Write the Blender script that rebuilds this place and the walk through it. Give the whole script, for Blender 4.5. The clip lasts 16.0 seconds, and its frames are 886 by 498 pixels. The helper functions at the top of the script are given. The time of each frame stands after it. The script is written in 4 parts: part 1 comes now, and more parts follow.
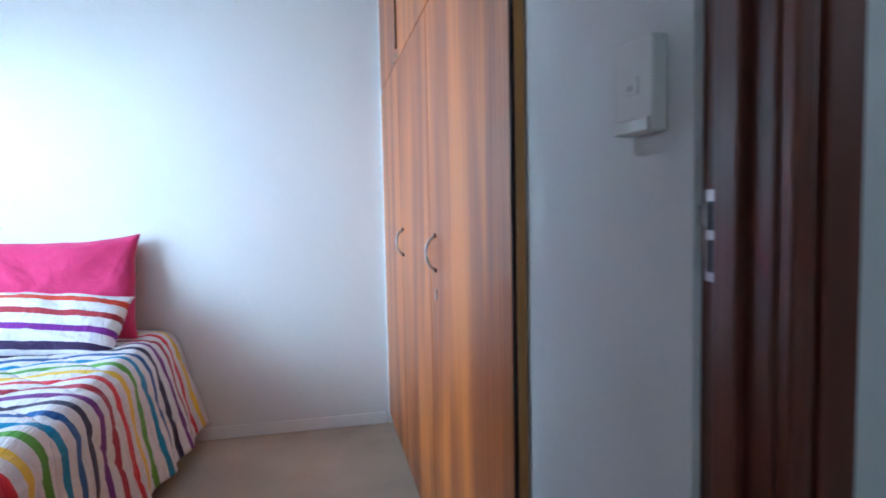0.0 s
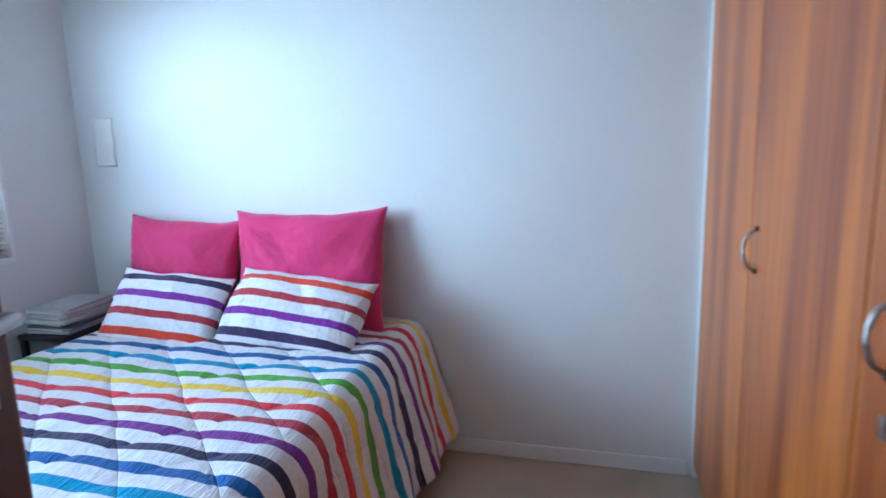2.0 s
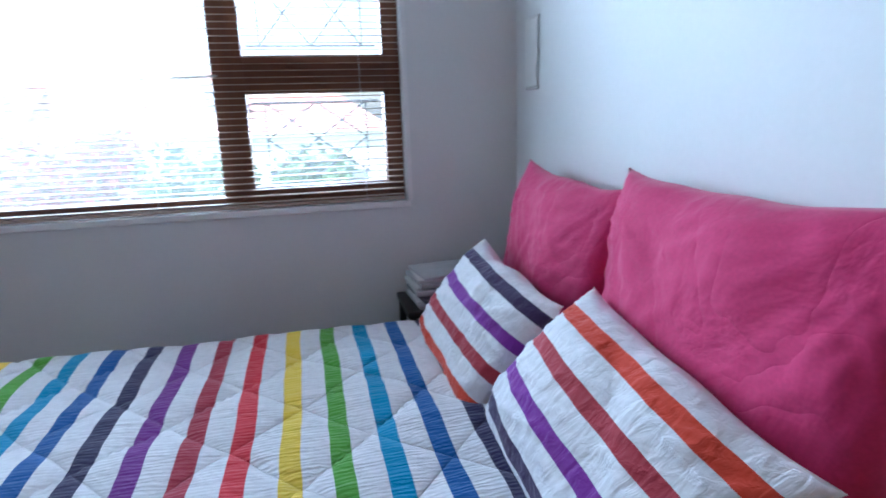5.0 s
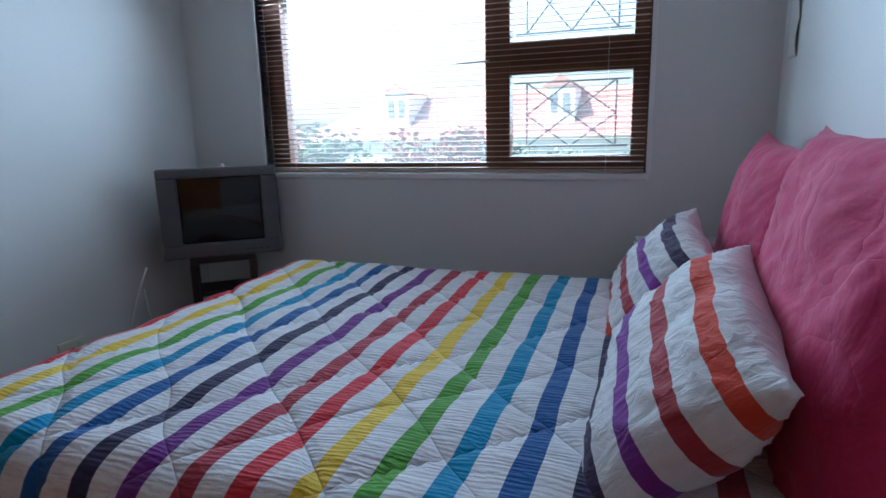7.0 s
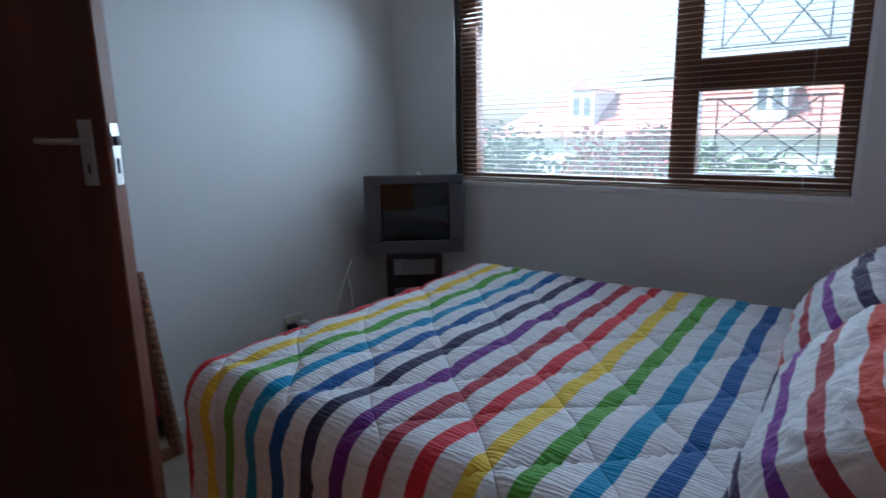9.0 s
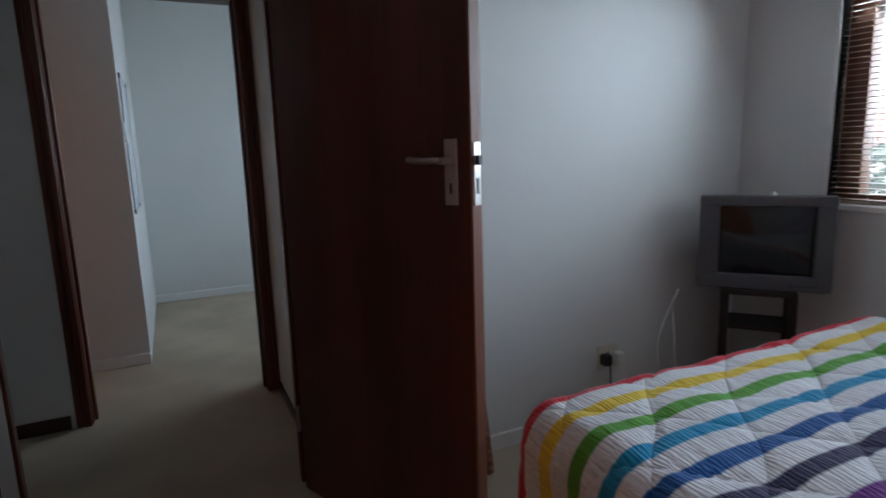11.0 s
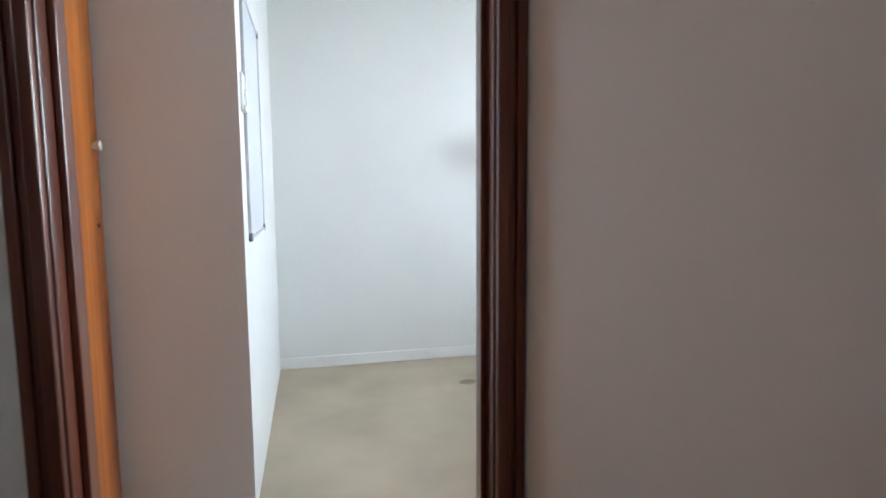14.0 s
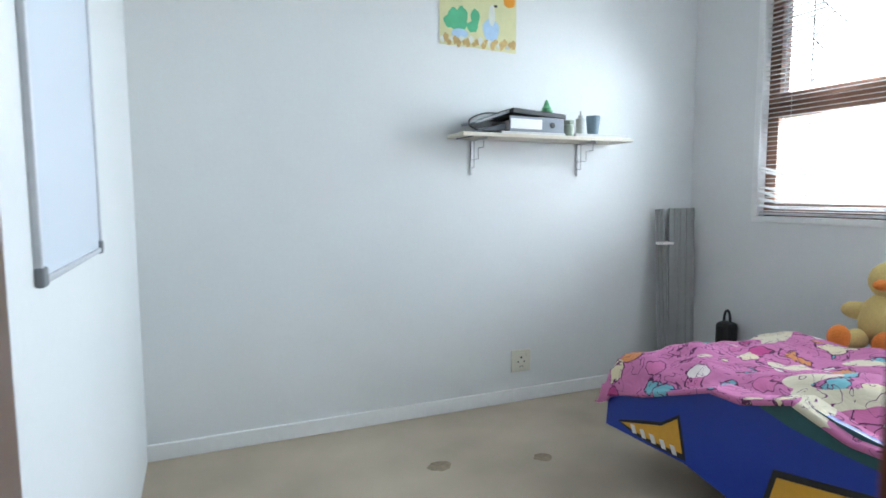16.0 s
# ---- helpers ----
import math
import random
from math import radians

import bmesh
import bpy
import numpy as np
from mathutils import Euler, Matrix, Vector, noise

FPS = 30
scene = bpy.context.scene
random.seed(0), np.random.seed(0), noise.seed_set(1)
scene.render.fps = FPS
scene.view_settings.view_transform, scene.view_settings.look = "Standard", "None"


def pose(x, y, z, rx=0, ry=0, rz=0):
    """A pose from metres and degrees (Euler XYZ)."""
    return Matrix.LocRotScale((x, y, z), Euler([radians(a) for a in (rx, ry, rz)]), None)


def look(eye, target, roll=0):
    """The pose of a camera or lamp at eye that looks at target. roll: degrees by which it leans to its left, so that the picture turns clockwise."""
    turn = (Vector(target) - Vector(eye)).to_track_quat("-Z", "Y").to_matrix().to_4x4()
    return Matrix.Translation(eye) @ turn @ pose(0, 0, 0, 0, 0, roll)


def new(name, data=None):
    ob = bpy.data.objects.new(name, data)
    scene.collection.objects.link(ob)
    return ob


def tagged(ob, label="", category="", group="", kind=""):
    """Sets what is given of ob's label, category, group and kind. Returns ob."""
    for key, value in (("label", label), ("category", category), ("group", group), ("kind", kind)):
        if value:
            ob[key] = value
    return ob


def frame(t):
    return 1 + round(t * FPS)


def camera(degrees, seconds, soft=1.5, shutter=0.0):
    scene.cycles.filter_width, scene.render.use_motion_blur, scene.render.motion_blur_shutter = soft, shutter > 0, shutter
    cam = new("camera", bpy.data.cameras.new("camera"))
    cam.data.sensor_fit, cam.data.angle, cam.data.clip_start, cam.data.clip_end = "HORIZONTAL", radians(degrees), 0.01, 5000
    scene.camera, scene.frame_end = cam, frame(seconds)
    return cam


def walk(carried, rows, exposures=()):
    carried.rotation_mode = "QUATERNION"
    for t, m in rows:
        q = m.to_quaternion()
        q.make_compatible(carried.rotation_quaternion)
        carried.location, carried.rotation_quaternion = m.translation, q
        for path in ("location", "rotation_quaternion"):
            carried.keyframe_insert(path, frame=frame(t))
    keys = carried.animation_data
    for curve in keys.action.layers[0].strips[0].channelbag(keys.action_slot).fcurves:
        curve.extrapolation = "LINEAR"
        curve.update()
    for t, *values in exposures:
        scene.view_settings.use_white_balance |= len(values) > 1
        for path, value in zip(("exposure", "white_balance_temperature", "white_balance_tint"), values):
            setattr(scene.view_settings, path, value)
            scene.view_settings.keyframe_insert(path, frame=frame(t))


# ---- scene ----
cam = camera(75.3, 16.0, 1.6, 0.4)

PATH = [
    (0, (0.481, -0.376, 1.283), (0.9, 1.575, 1.15), -1.2),
    (0.5, (0.525, -0.162, 1.352), (0.689, 1.824, 1.183), -1.4),
    (1, (0.510, 0.036, 1.392), (0.427, 2.024, 1.199), -1.5),
    (1.5, (0.449, 0.262, 1.424), (0.174, 2.228, 1.172), -1.6),
    (2, (0.431, 0.562, 1.439), (-0.074, 2.465, 1.096), -1.8),
    (2.5, (0.402, 0.906, 1.444), (-0.398, 2.694, 1.045), -1.9),
    (3, (0.335, 1.252, 1.424), (-0.725, 2.895, 1.004), -1.8),
    (3.5, (0.266, 1.598, 1.414), (-1.030, 3.058, 0.979), -1.8),
    (4, (0.170, 1.888, 1.396), (-1.396, 3.056, 0.957), -1.7),
    (4.5, (0.054, 2.088, 1.375), (-1.702, 2.921, 0.908), -1.7),
    (5, (0.004, 2.236, 1.308), (-1.899, 2.674, 0.863), -1.9),
    (5.2, (0.006, 2.284, 1.290), (-1.930, 2.557, 0.845), -2.0),
    (7.3, (0.294, 2.647, 1.182), (-1.523, 1.912, 0.784), -1.3),
    (7.5, (0.307, 2.662, 1.187), (-1.492, 1.884, 0.788), -1.3),
    (8, (0.339, 2.688, 1.208), (-1.403, 1.794, 0.803), -1.2),
    (8.5, (0.374, 2.693, 1.234), (-1.291, 1.661, 0.830), -1.1),
    (9, (0.402, 2.690, 1.270), (-1.155, 1.502, 0.869), -1.1),
    (9.5, (0.420, 2.669, 1.302), (-0.996, 1.316, 0.904), -1.2),
    (10, (0.427, 2.620, 1.320), (-0.805, 1.096, 0.919), -1.2),
    (10.2, (0.430, 2.594, 1.328), (-0.710, 1.003, 0.934), -1.4),
    (12.3, (0.333, 1.680, 1.190), (-0.196, -0.229, 0.914), -0.8),
    (12.5, (0.326, 1.547, 1.179), (-0.171, -0.372, 0.916), -0.6),
    (13, (0.326, 1.226, 1.158), (-0.110, -0.712, 0.926), -0.5),
    (13.5, (0.362, 0.819, 1.140), (-0.066, -1.120, 0.917), -0.4),
    (14, (0.413, 0.387, 1.127), (-0.031, -1.552, 0.915), -0.4),
    (14.5, (0.432, 0.005, 1.100), (-0.036, -1.930, 0.907), -0.2),
    (15, (0.429, -0.302, 1.098), (-0.122, -2.215, 0.909), -0.2),
    (15.5, (0.408, -0.509, 1.093), (-0.242, -2.391, 0.905), -0.2),
    (16, (0.401, -0.714, 1.080), (-0.379, -2.546, 0.892), -0.2),
]

EXPOSURES = [(0, 3.15, 5000, 2), (2, 2.7, 4850, 1), (3, 2.5, 4950, 2), (4, 2.35, 5100, 4), (5, 2.22, 5100, 4), (7.4, 1.4, 5150, 2), (10, 1.25, 5350, 2), (12.4, 2.05, 6500, 10), (13.1, 2.65, 6500, 10), (13.9, 3.0, 6450, 9), (14.7, 2.9, 6300, 8), (16, 2.7, 6200, 7)]
walk(cam, [(t, look(eye, target, roll)) for t, eye, target, roll in PATH], EXPOSURES)

# ---- light ----
world = bpy.data.worlds.new("sky")
scene.world = world
world.use_nodes = True
sky = world.node_tree.nodes.new("ShaderNodeTexSky")
sky.sky_type, sky.sun_disc = "NISHITA", False
sky.dust_density, sky.air_density = 5.0, 1.0
sky.sun_elevation, sky.sun_rotation = radians(50), radians(200)
world.node_tree.links.new(sky.outputs[0], world.node_tree.nodes["Background"].inputs[0])
world.node_tree.nodes["Background"].inputs[1].default_value = 0.15
sun = new("sun", bpy.data.lights.new("sun", "SUN"))
sun.data.energy, sun.data.angle, sun.data.color = 5.0, radians(0.5), (1, 0.95, 0.88)
sun.matrix_world = look((0, 0, 0), (-0.5, 0.45, -0.95))


def window_or_fill_light(x, y0, y1, z0, z1, watts, slew):
    """The sky's light in a window's opening; also the added fill lamp in the passage."""
    lamp = new("sky_light", bpy.data.lights.new("sky_light", "AREA"))
    lamp.data.shape, lamp.data.size, lamp.data.size_y = "RECTANGLE", y1 - y0, z1 - z0
    lamp.data.energy, lamp.data.color = watts, (0.80, 0.90, 1.0)
    lamp.matrix_world = look((x, (y0 + y1) / 2, (z0 + z1) / 2), (x + 1, (y0 + y1) / 2 + slew, (z0 + z1) / 2 - 0.75))
    return lamp


window_or_fill_light(-2.75, 0.7, 2.65, 1.1, 2.3, 34, 0.52)
window_or_fill_light(-2.77, -2.7, -1.4, 1.05, 2.2, 33, 0.6)
# fill lamp added at the passage's unseen far end to brighten its walls
passage = window_or_fill_light(2.38, -0.45, -0.2, 1.8, 2.1, 0.038, 0.0)
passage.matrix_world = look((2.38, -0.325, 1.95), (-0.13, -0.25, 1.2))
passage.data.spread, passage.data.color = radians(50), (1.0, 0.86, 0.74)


# ---- materials ----
def material(name, rough=0.6, metal=0.0, spec=0.5):
    m = bpy.data.materials.new(name)
    m.use_nodes = True
    b = m.node_tree.nodes["Principled BSDF"]
    b.inputs["Roughness"].default_value, b.inputs["Metallic"].default_value = rough, metal
    b.inputs["Specular IOR Level"].default_value = spec
    return m, m.node_tree, b


def node(tree, kind, links=(), **values):
    n = tree.nodes.new(kind)
    for key, value in values.items():
        n.inputs[key.replace("_", " ")].default_value = value
    for out, socket in links:
        tree.links.new(out, n.inputs[socket])
    return n


def math_node(tree, op, a, b=None):
    n = tree.nodes.new("ShaderNodeMath")
    n.operation = op
    for k, v in enumerate((a, b)):
        if v is None:
            continue
        if isinstance(v, (int, float)):
            n.inputs[k].default_value = v
        else:
            tree.links.new(v, n.inputs[k])
    return n.outputs[0]


def ramp(tree, fac, stops, constant=False):
    r = tree.nodes.new("ShaderNodeValToRGB")
    tree.links.new(fac, r.inputs[0])
    if constant:
        r.color_ramp.interpolation = "CONSTANT"
    e = r.color_ramp.elements
    while len(e) < len(stops):
        e.new(0.5)
    for k, (p, c) in enumerate(stops):
        e[k].position, e[k].color = p, (*c, 1)
    return r.outputs[0]


def coords(tree, scale=(1, 1, 1), turn=(0, 0, 0)):
    c = tree.nodes.new("ShaderNodeTexCoord")
    m = tree.nodes.new("ShaderNodeMapping")
    m.inputs["Scale"].default_value = scale
    m.inputs["Rotation"].default_value = [radians(a) for a in turn]
    tree.links.new(c.outputs["Object"], m.inputs[0])
    return m.outputs[0]


def bump(tree, bsdf, height, strength, distance=0.002):
    b = node(tree, "ShaderNodeBump", [(height, "Height")], Strength=strength, Distance=distance)
    tree.links.new(b.outputs[0], bsdf.inputs["Normal"])


def plain(name, colour, rough=0.6, metal=0.0, vary=0.12, grain=40, relief=0.15, distance=0.002, spec=0.5):
    """A surface of one colour with soft stains and a fine grain."""
    m, tree, b = material(name, rough, metal, spec)
    v = coords(tree)
    big = node(tree, "ShaderNodeTexNoise", [(v, "Vector")], Scale=2.2, Detail=3).outputs[0]
    fine = node(tree, "ShaderNodeTexNoise", [(v, "Vector")], Scale=grain, Detail=4).outputs[0]
    mix = math_node(tree, "ADD", math_node(tree, "MULTIPLY", big, 0.6), math_node(tree, "MULTIPLY", fine, 0.4))
    lo, hi = [c * (1 - vary) for c in colour], [min(1, c * (1 + vary)) for c in colour]
    tree.links.new(ramp(tree, mix, [(0.3, lo), (0.7, hi)]), b.inputs["Base Color"])
    bump(tree, b, fine, relief, distance)
    return m


def wood(name, dark, light, rough=0.35, along="z", bands=5.0, spec=0.5, coat=0.0, narrow=0.0):
    """Straight-grained timber, its grain along one axis; each piece differs a little."""
    m, tree, b = material(name, rough, 0, spec)
    k = "xyz".index(along)
    info = tree.nodes.new("ShaderNodeObjectInfo")
    c = tree.nodes.new("ShaderNodeTexCoord")
    shift = node(tree, "ShaderNodeVectorMath", [(c.outputs["Object"], 0)])
    comb = tree.nodes.new("ShaderNodeCombineXYZ")
    for s in range(3):
        tree.links.new(math_node(tree, "MULTIPLY", info.outputs["Random"], 7.0 + s), comb.inputs[s])
    tree.links.new(comb.outputs[0], shift.inputs[1])
    mp = tree.nodes.new("ShaderNodeMapping")
    mp.inputs["Scale"].default_value = [0.12 if s == k else 1.0 for s in range(3)]
    tree.links.new(shift.outputs[0], mp.inputs[0])
    wide = node(tree, "ShaderNodeTexNoise", [(mp.outputs[0], "Vector")], Scale=bands, Detail=2, Distortion=0.4).outputs[0]
    mp2 = tree.nodes.new("ShaderNodeMapping")
    mp2.inputs["Scale"].default_value = [0.02 if s == k else 1.0 for s in range(3)]
    tree.links.new(shift.outputs[0], mp2.inputs[0])
    fine = node(tree, "ShaderNodeTexNoise", [(mp2.outputs[0], "Vector")], Scale=bands * 14, Detail=5).outputs[0]
    mix = math_node(tree, "ADD", math_node(tree, "MULTIPLY", wide, 0.65), math_node(tree, "MULTIPLY", fine, 0.35))
    mid = [(p + q) / 2 for p, q in zip(dark, light)]
    tree.links.new(ramp(tree, mix, [(0.34 + narrow, dark), (0.5, mid), (0.64 - narrow, light)]), b.inputs["Base Color"])
    tree.links.new(math_node(tree, "ADD", math_node(tree, "MULTIPLY", fine, 0.2), rough - 0.1), b.inputs["Roughness"])
    b.inputs["Coat Weight"].default_value = coat
    b.inputs["Coat Roughness"].default_value = 0.2
    bump(tree, b, fine, 0.12, 0.001)
    return m


STRIPES = [(0.62, 0.03, 0.05), (0.80, 0.58, 0.05), (0.12, 0.36, 0.04), (0.02, 0.27, 0.50), (0.015, 0.10, 0.33), (0.03, 0.025, 0.08), (0.16, 0.02, 0.24), (0.38, 0.03, 0.06)]
PILLOW_STRIPES = [(0.62, 0.06, 0.03), (0.38, 0.04, 0.06), (0.20, 0.03, 0.30), (0.05, 0.03, 0.09)]


def striped(name, axis, start, pitch, width, colours, cloth=(0.80, 0.80, 0.83), once=False, stitched=False):
    """White cotton printed with coloured stripes at an even pitch."""
    m, tree, b = material(name, 0.85, 0, 0.25)
    b.inputs["Sheen Weight"].default_value = 0.15
    c = tree.nodes.new("ShaderNodeTexCoord")
    s = tree.nodes.new("ShaderNodeSeparateXYZ")
    tree.links.new(c.outputs["Object"], s.inputs[0])
    wob = node(tree, "ShaderNodeTexNoise", [(c.outputs["Object"], "Vector")], Scale=4, Detail=2).outputs[0]
    pos = math_node(tree, "ADD", s.outputs[axis], math_node(tree, "MULTIPLY", math_node(tree, "SUBTRACT", wob, 0.5), 0.02))
    k = math_node(tree, "DIVIDE", math_node(tree, "SUBTRACT", pos, start), pitch)
    within = math_node(tree, "LESS_THAN", math_node(tree, "FRACT", k), width)
    turn = math_node(tree, "FRACT", math_node(tree, "DIVIDE", math_node(tree, "ADD", math_node(tree, "FLOOR", k), 0.5), float(len(colours))))
    col = ramp(tree, turn, [(i / len(colours), q) for i, q in enumerate(colours)], True)
    if once:
        within = math_node(tree, "MULTIPLY", within, math_node(tree, "MULTIPLY", math_node(tree, "GREATER_THAN", k, 0.0), math_node(tree, "LESS_THAN", k, float(len(colours)))))
    fade = node(tree, "ShaderNodeTexNoise", [(c.outputs["Object"], "Vector")], Scale=60, Detail=3).outputs[0]
    dirt = ramp(tree, fade, [(0.3, [v * 0.9 for v in cloth]), (0.7, cloth)])
    mix = tree.nodes.new("ShaderNodeMix")
    mix.data_type = "RGBA"
    tree.links.new(within, mix.inputs["Factor"])
    tree.links.new(dirt, mix.inputs["A"])
    tree.links.new(col, mix.inputs["B"])
    tree.links.new(mix.outputs["Result"], b.inputs["Base Color"])
    mp = tree.nodes.new("ShaderNodeMapping")
    mp.inputs["Scale"].default_value = [1.0 if i == axis else 3.0 for i in range(3)]
    tree.links.new(c.outputs["Object"], mp.inputs[0])
    crease = node(tree, "ShaderNodeTexNoise", [(mp.outputs[0], "Vector")], Scale=11, Detail=4, Distortion=0.6).outputs[0]
    height = math_node(tree, "MULTIPLY", crease, 0.012)
    if stitched:
        # two families of sewn lines that cross in diamonds
        sway = node(tree, "ShaderNodeTexNoise", [(c.outputs["Object"], "Vector")], Scale=2.5, Detail=1).outputs[0]
        sx = math_node(tree, "ADD", s.outputs[0], math_node(tree, "MULTIPLY", math_node(tree, "SUBTRACT", sway, 0.5), 0.10))
        groove = None
        for sign, off in ((1.0, -1.20), (-1.0, 3.16)):
            q = math_node(tree, "DIVIDE", math_node(tree, "ADD", math_node(tree, "ADD", sx, math_node(tree, "MULTIPLY", s.outputs[1], sign)), off), 0.29)
            d = math_node(tree, "ABSOLUTE", math_node(tree, "SUBTRACT", math_node(tree, "FRACT", math_node(tree, "ADD", q, 0.5)), 0.5))
            g = math_node(tree, "POWER", math_node(tree, "MINIMUM", math_node(tree, "DIVIDE", d, 0.10), 1.0), 0.35)
            groove = g if groove is None else math_node(tree, "MULTIPLY", groove, g)
        height = math_node(tree, "ADD", height, math_node(tree, "MULTIPLY", groove, 0.009))
        gather = node(tree, "ShaderNodeTexWave", [(mp.outputs[0], "Vector")], Scale=9, Distortion=6, Detail=3)
        gather.inputs["Detail Scale"].default_value = 1.5
        height = math_node(tree, "ADD", height, math_node(tree, "MULTIPLY", gather.outputs["Fac"], 0.0012))
    bump(tree, b, height, 0.9, 1.0)
    return m


def cloth(name, colour, relief=0.5, scale=9, sheen=0.2):
    m, tree, b = material(name, 0.8, 0, 0.3)
    b.inputs["Sheen Weight"].default_value = sheen
    v = coords(tree)
    n = node(tree, "ShaderNodeTexNoise", [(v, "Vector")], Scale=scale, Detail=4, Distortion=0.9).outputs[0]
    f = node(tree, "ShaderNodeTexNoise", [(v, "Vector")], Scale=150, Detail=2).outputs[0]
    tree.links.new(ramp(tree, f, [(0.3, [c * 0.88 for c in colour]), (0.7, colour)]), b.inputs["Base Color"])
    ridge = math_node(tree, "ABSOLUTE", math_node(tree, "SUBTRACT", node(tree, "ShaderNodeTexNoise", [(v, "Vector")], Scale=scale * 0.55, Detail=2, Distortion=1.6).outputs[0], 0.5))
    fold = math_node(tree, "POWER", math_node(tree, "MINIMUM", math_node(tree, "MULTIPLY", ridge, 12.0), 1.0), 0.6)
    bump(tree, b, math_node(tree, "ADD", math_node(tree, "MULTIPLY", n, 0.6), math_node(tree, "MULTIPLY", fold, 0.07)), relief, 0.02)
    return m


WALL = plain("wall_paint", (0.73, 0.74, 0.73), 0.55, vary=0.03, grain=70, relief=0.12, distance=0.001)
CEIL = plain("ceiling_paint", (0.8, 0.8, 0.79), 0.8, vary=0.02)
SKIRT = plain("skirting_paint", (0.80, 0.80, 0.79), 0.35, vary=0.05)
SKIRT_DARK = wood("dark_skirting_wood", (0.03, 0.008, 0.005), (0.06, 0.018, 0.012), 0.4, "x")
CARPET = plain("carpet_pile", (0.50, 0.425, 0.33), 0.97, vary=0.22, grain=260, relief=0.7, distance=0.006, spec=0.1)
WARD = wood("wardrobe_veneer", (0.20, 0.036, 0.006), (0.52, 0.16, 0.018), 0.40, "z", 5.0, coat=0.3, narrow=0.04)
WARD_EDGE = wood("wardrobe_edging", (0.30, 0.12, 0.03), (0.5, 0.25, 0.07), 0.45, "z")
# near-black: the shade in gaps between parts is put into this colour
GAP = plain("dark_gap_shade", (0.03, 0.012, 0.008), 0.8)
MAHOG = wood("mahogany_veneer", (0.05, 0.010, 0.006), (0.10, 0.022, 0.012), 0.40, "z", 6, coat=0.25, narrow=0.05)
FRAME = wood("frame_timber", (0.075, 0.017, 0.009), (0.16, 0.042, 0.02), 0.36, "z", 9, coat=0.3)
FRAME_H = wood("frame_timber_head", (0.065, 0.016, 0.009), (0.12, 0.034, 0.018), 0.36, "x", 7, coat=0.1)
EDGE = wood("door_edge_timber", (0.15, 0.055, 0.032), (0.25, 0.10, 0.058), 0.5, "z", 8)
WIN_WOOD = wood("window_timber", (0.10, 0.035, 0.02), (0.19, 0.08, 0.04), 0.45, "z", 8)
WIN_WOOD_H = wood("window_timber_rail", (0.10, 0.035, 0.02), (0.19, 0.08, 0.04), 0.45, "y", 8)
STEEL = plain("brushed_steel", (0.50, 0.49, 0.48), 0.36, 1.0, vary=0.06, grain=120)
DULL = plain("dull_metal", (0.4, 0.39, 0.37), 0.45, 1.0)
BLACK = plain("black_metal", (0.015, 0.015, 0.016), 0.5, vary=0.3)
PLASTIC = plain("white_plastic", (0.78, 0.78, 0.75), 0.35, vary=0.03, relief=0.03)
CREAM = plain("cream_plastic", (0.68, 0.66, 0.55), 0.4, vary=0.04, relief=0.03)


def lets_light_through(m, share, colour):
    """Thin slats glow a little when the light is behind them."""
    tree = m.node_tree
    mx, tl = tree.nodes.new("ShaderNodeMixShader"), tree.nodes.new("ShaderNodeBsdfTranslucent")
    tl.inputs[0].default_value = (*colour, 1)
    mx.inputs[0].default_value = share
    tree.links.new(tree.nodes["Principled BSDF"].outputs[0], mx.inputs[1])
    tree.links.new(tl.outputs[0], mx.inputs[2])
    tree.links.new(mx.outputs[0], tree.nodes["Material Output"].inputs[0])
    return m


SLAT = lets_light_through(plain("blind_slat_wood", (0.50, 0.40, 0.32), 0.45, vary=0.1), 0.15, (0.5, 0.36, 0.25))
SLAT_WHITE = lets_light_through(plain("blind_slat_white", (0.82, 0.82, 0.82), 0.45, vary=0.03), 0.45, (0.85, 0.85, 0.85))
QUILT = striped("striped_quilt_cotton", 1, 1.235, 0.1, 0.42, STRIPES, stitched=True)
PINK = cloth("pink_cotton", (0.60, 0.035, 0.16), 1.0, 5.5)


# ---- helpers for meshes ----
def box(bm, x0, x1, y0, y1, z0, z1, bevel=0.0):
    r = bmesh.ops.create_cube(bm, size=1)
    bmesh.ops.scale(bm, vec=(x1 - x0, y1 - y0, z1 - z0), verts=r["verts"])
    bmesh.ops.translate(bm, vec=((x0 + x1) / 2, (y0 + y1) / 2, (z0 + z1) / 2), verts=r["verts"])
    if bevel:
        edges = list({e for v in r["verts"] for e in v.link_edges})
        bmesh.ops.bevel(bm, geom=edges, offset=bevel, segments=2, affect="EDGES", profile=0.5)
    return bm


def boxes(*rows, bevel=0.0):
    bm = bmesh.new()
    for row in rows:
        box(bm, *row, bevel=bevel)
    return bm


def cylinder(bm, a, b, r, r2=None, n=12):
    a, b = Vector(a), Vector(b)
    m = Matrix.Translation((a + b) / 2) @ (b - a).to_track_quat("Z", "Y").to_matrix().to_4x4()
    bmesh.ops.create_cone(bm, cap_ends=True, segments=n, radius1=r, radius2=r if r2 is None else r2, depth=(b - a).length, matrix=m)
    return bm


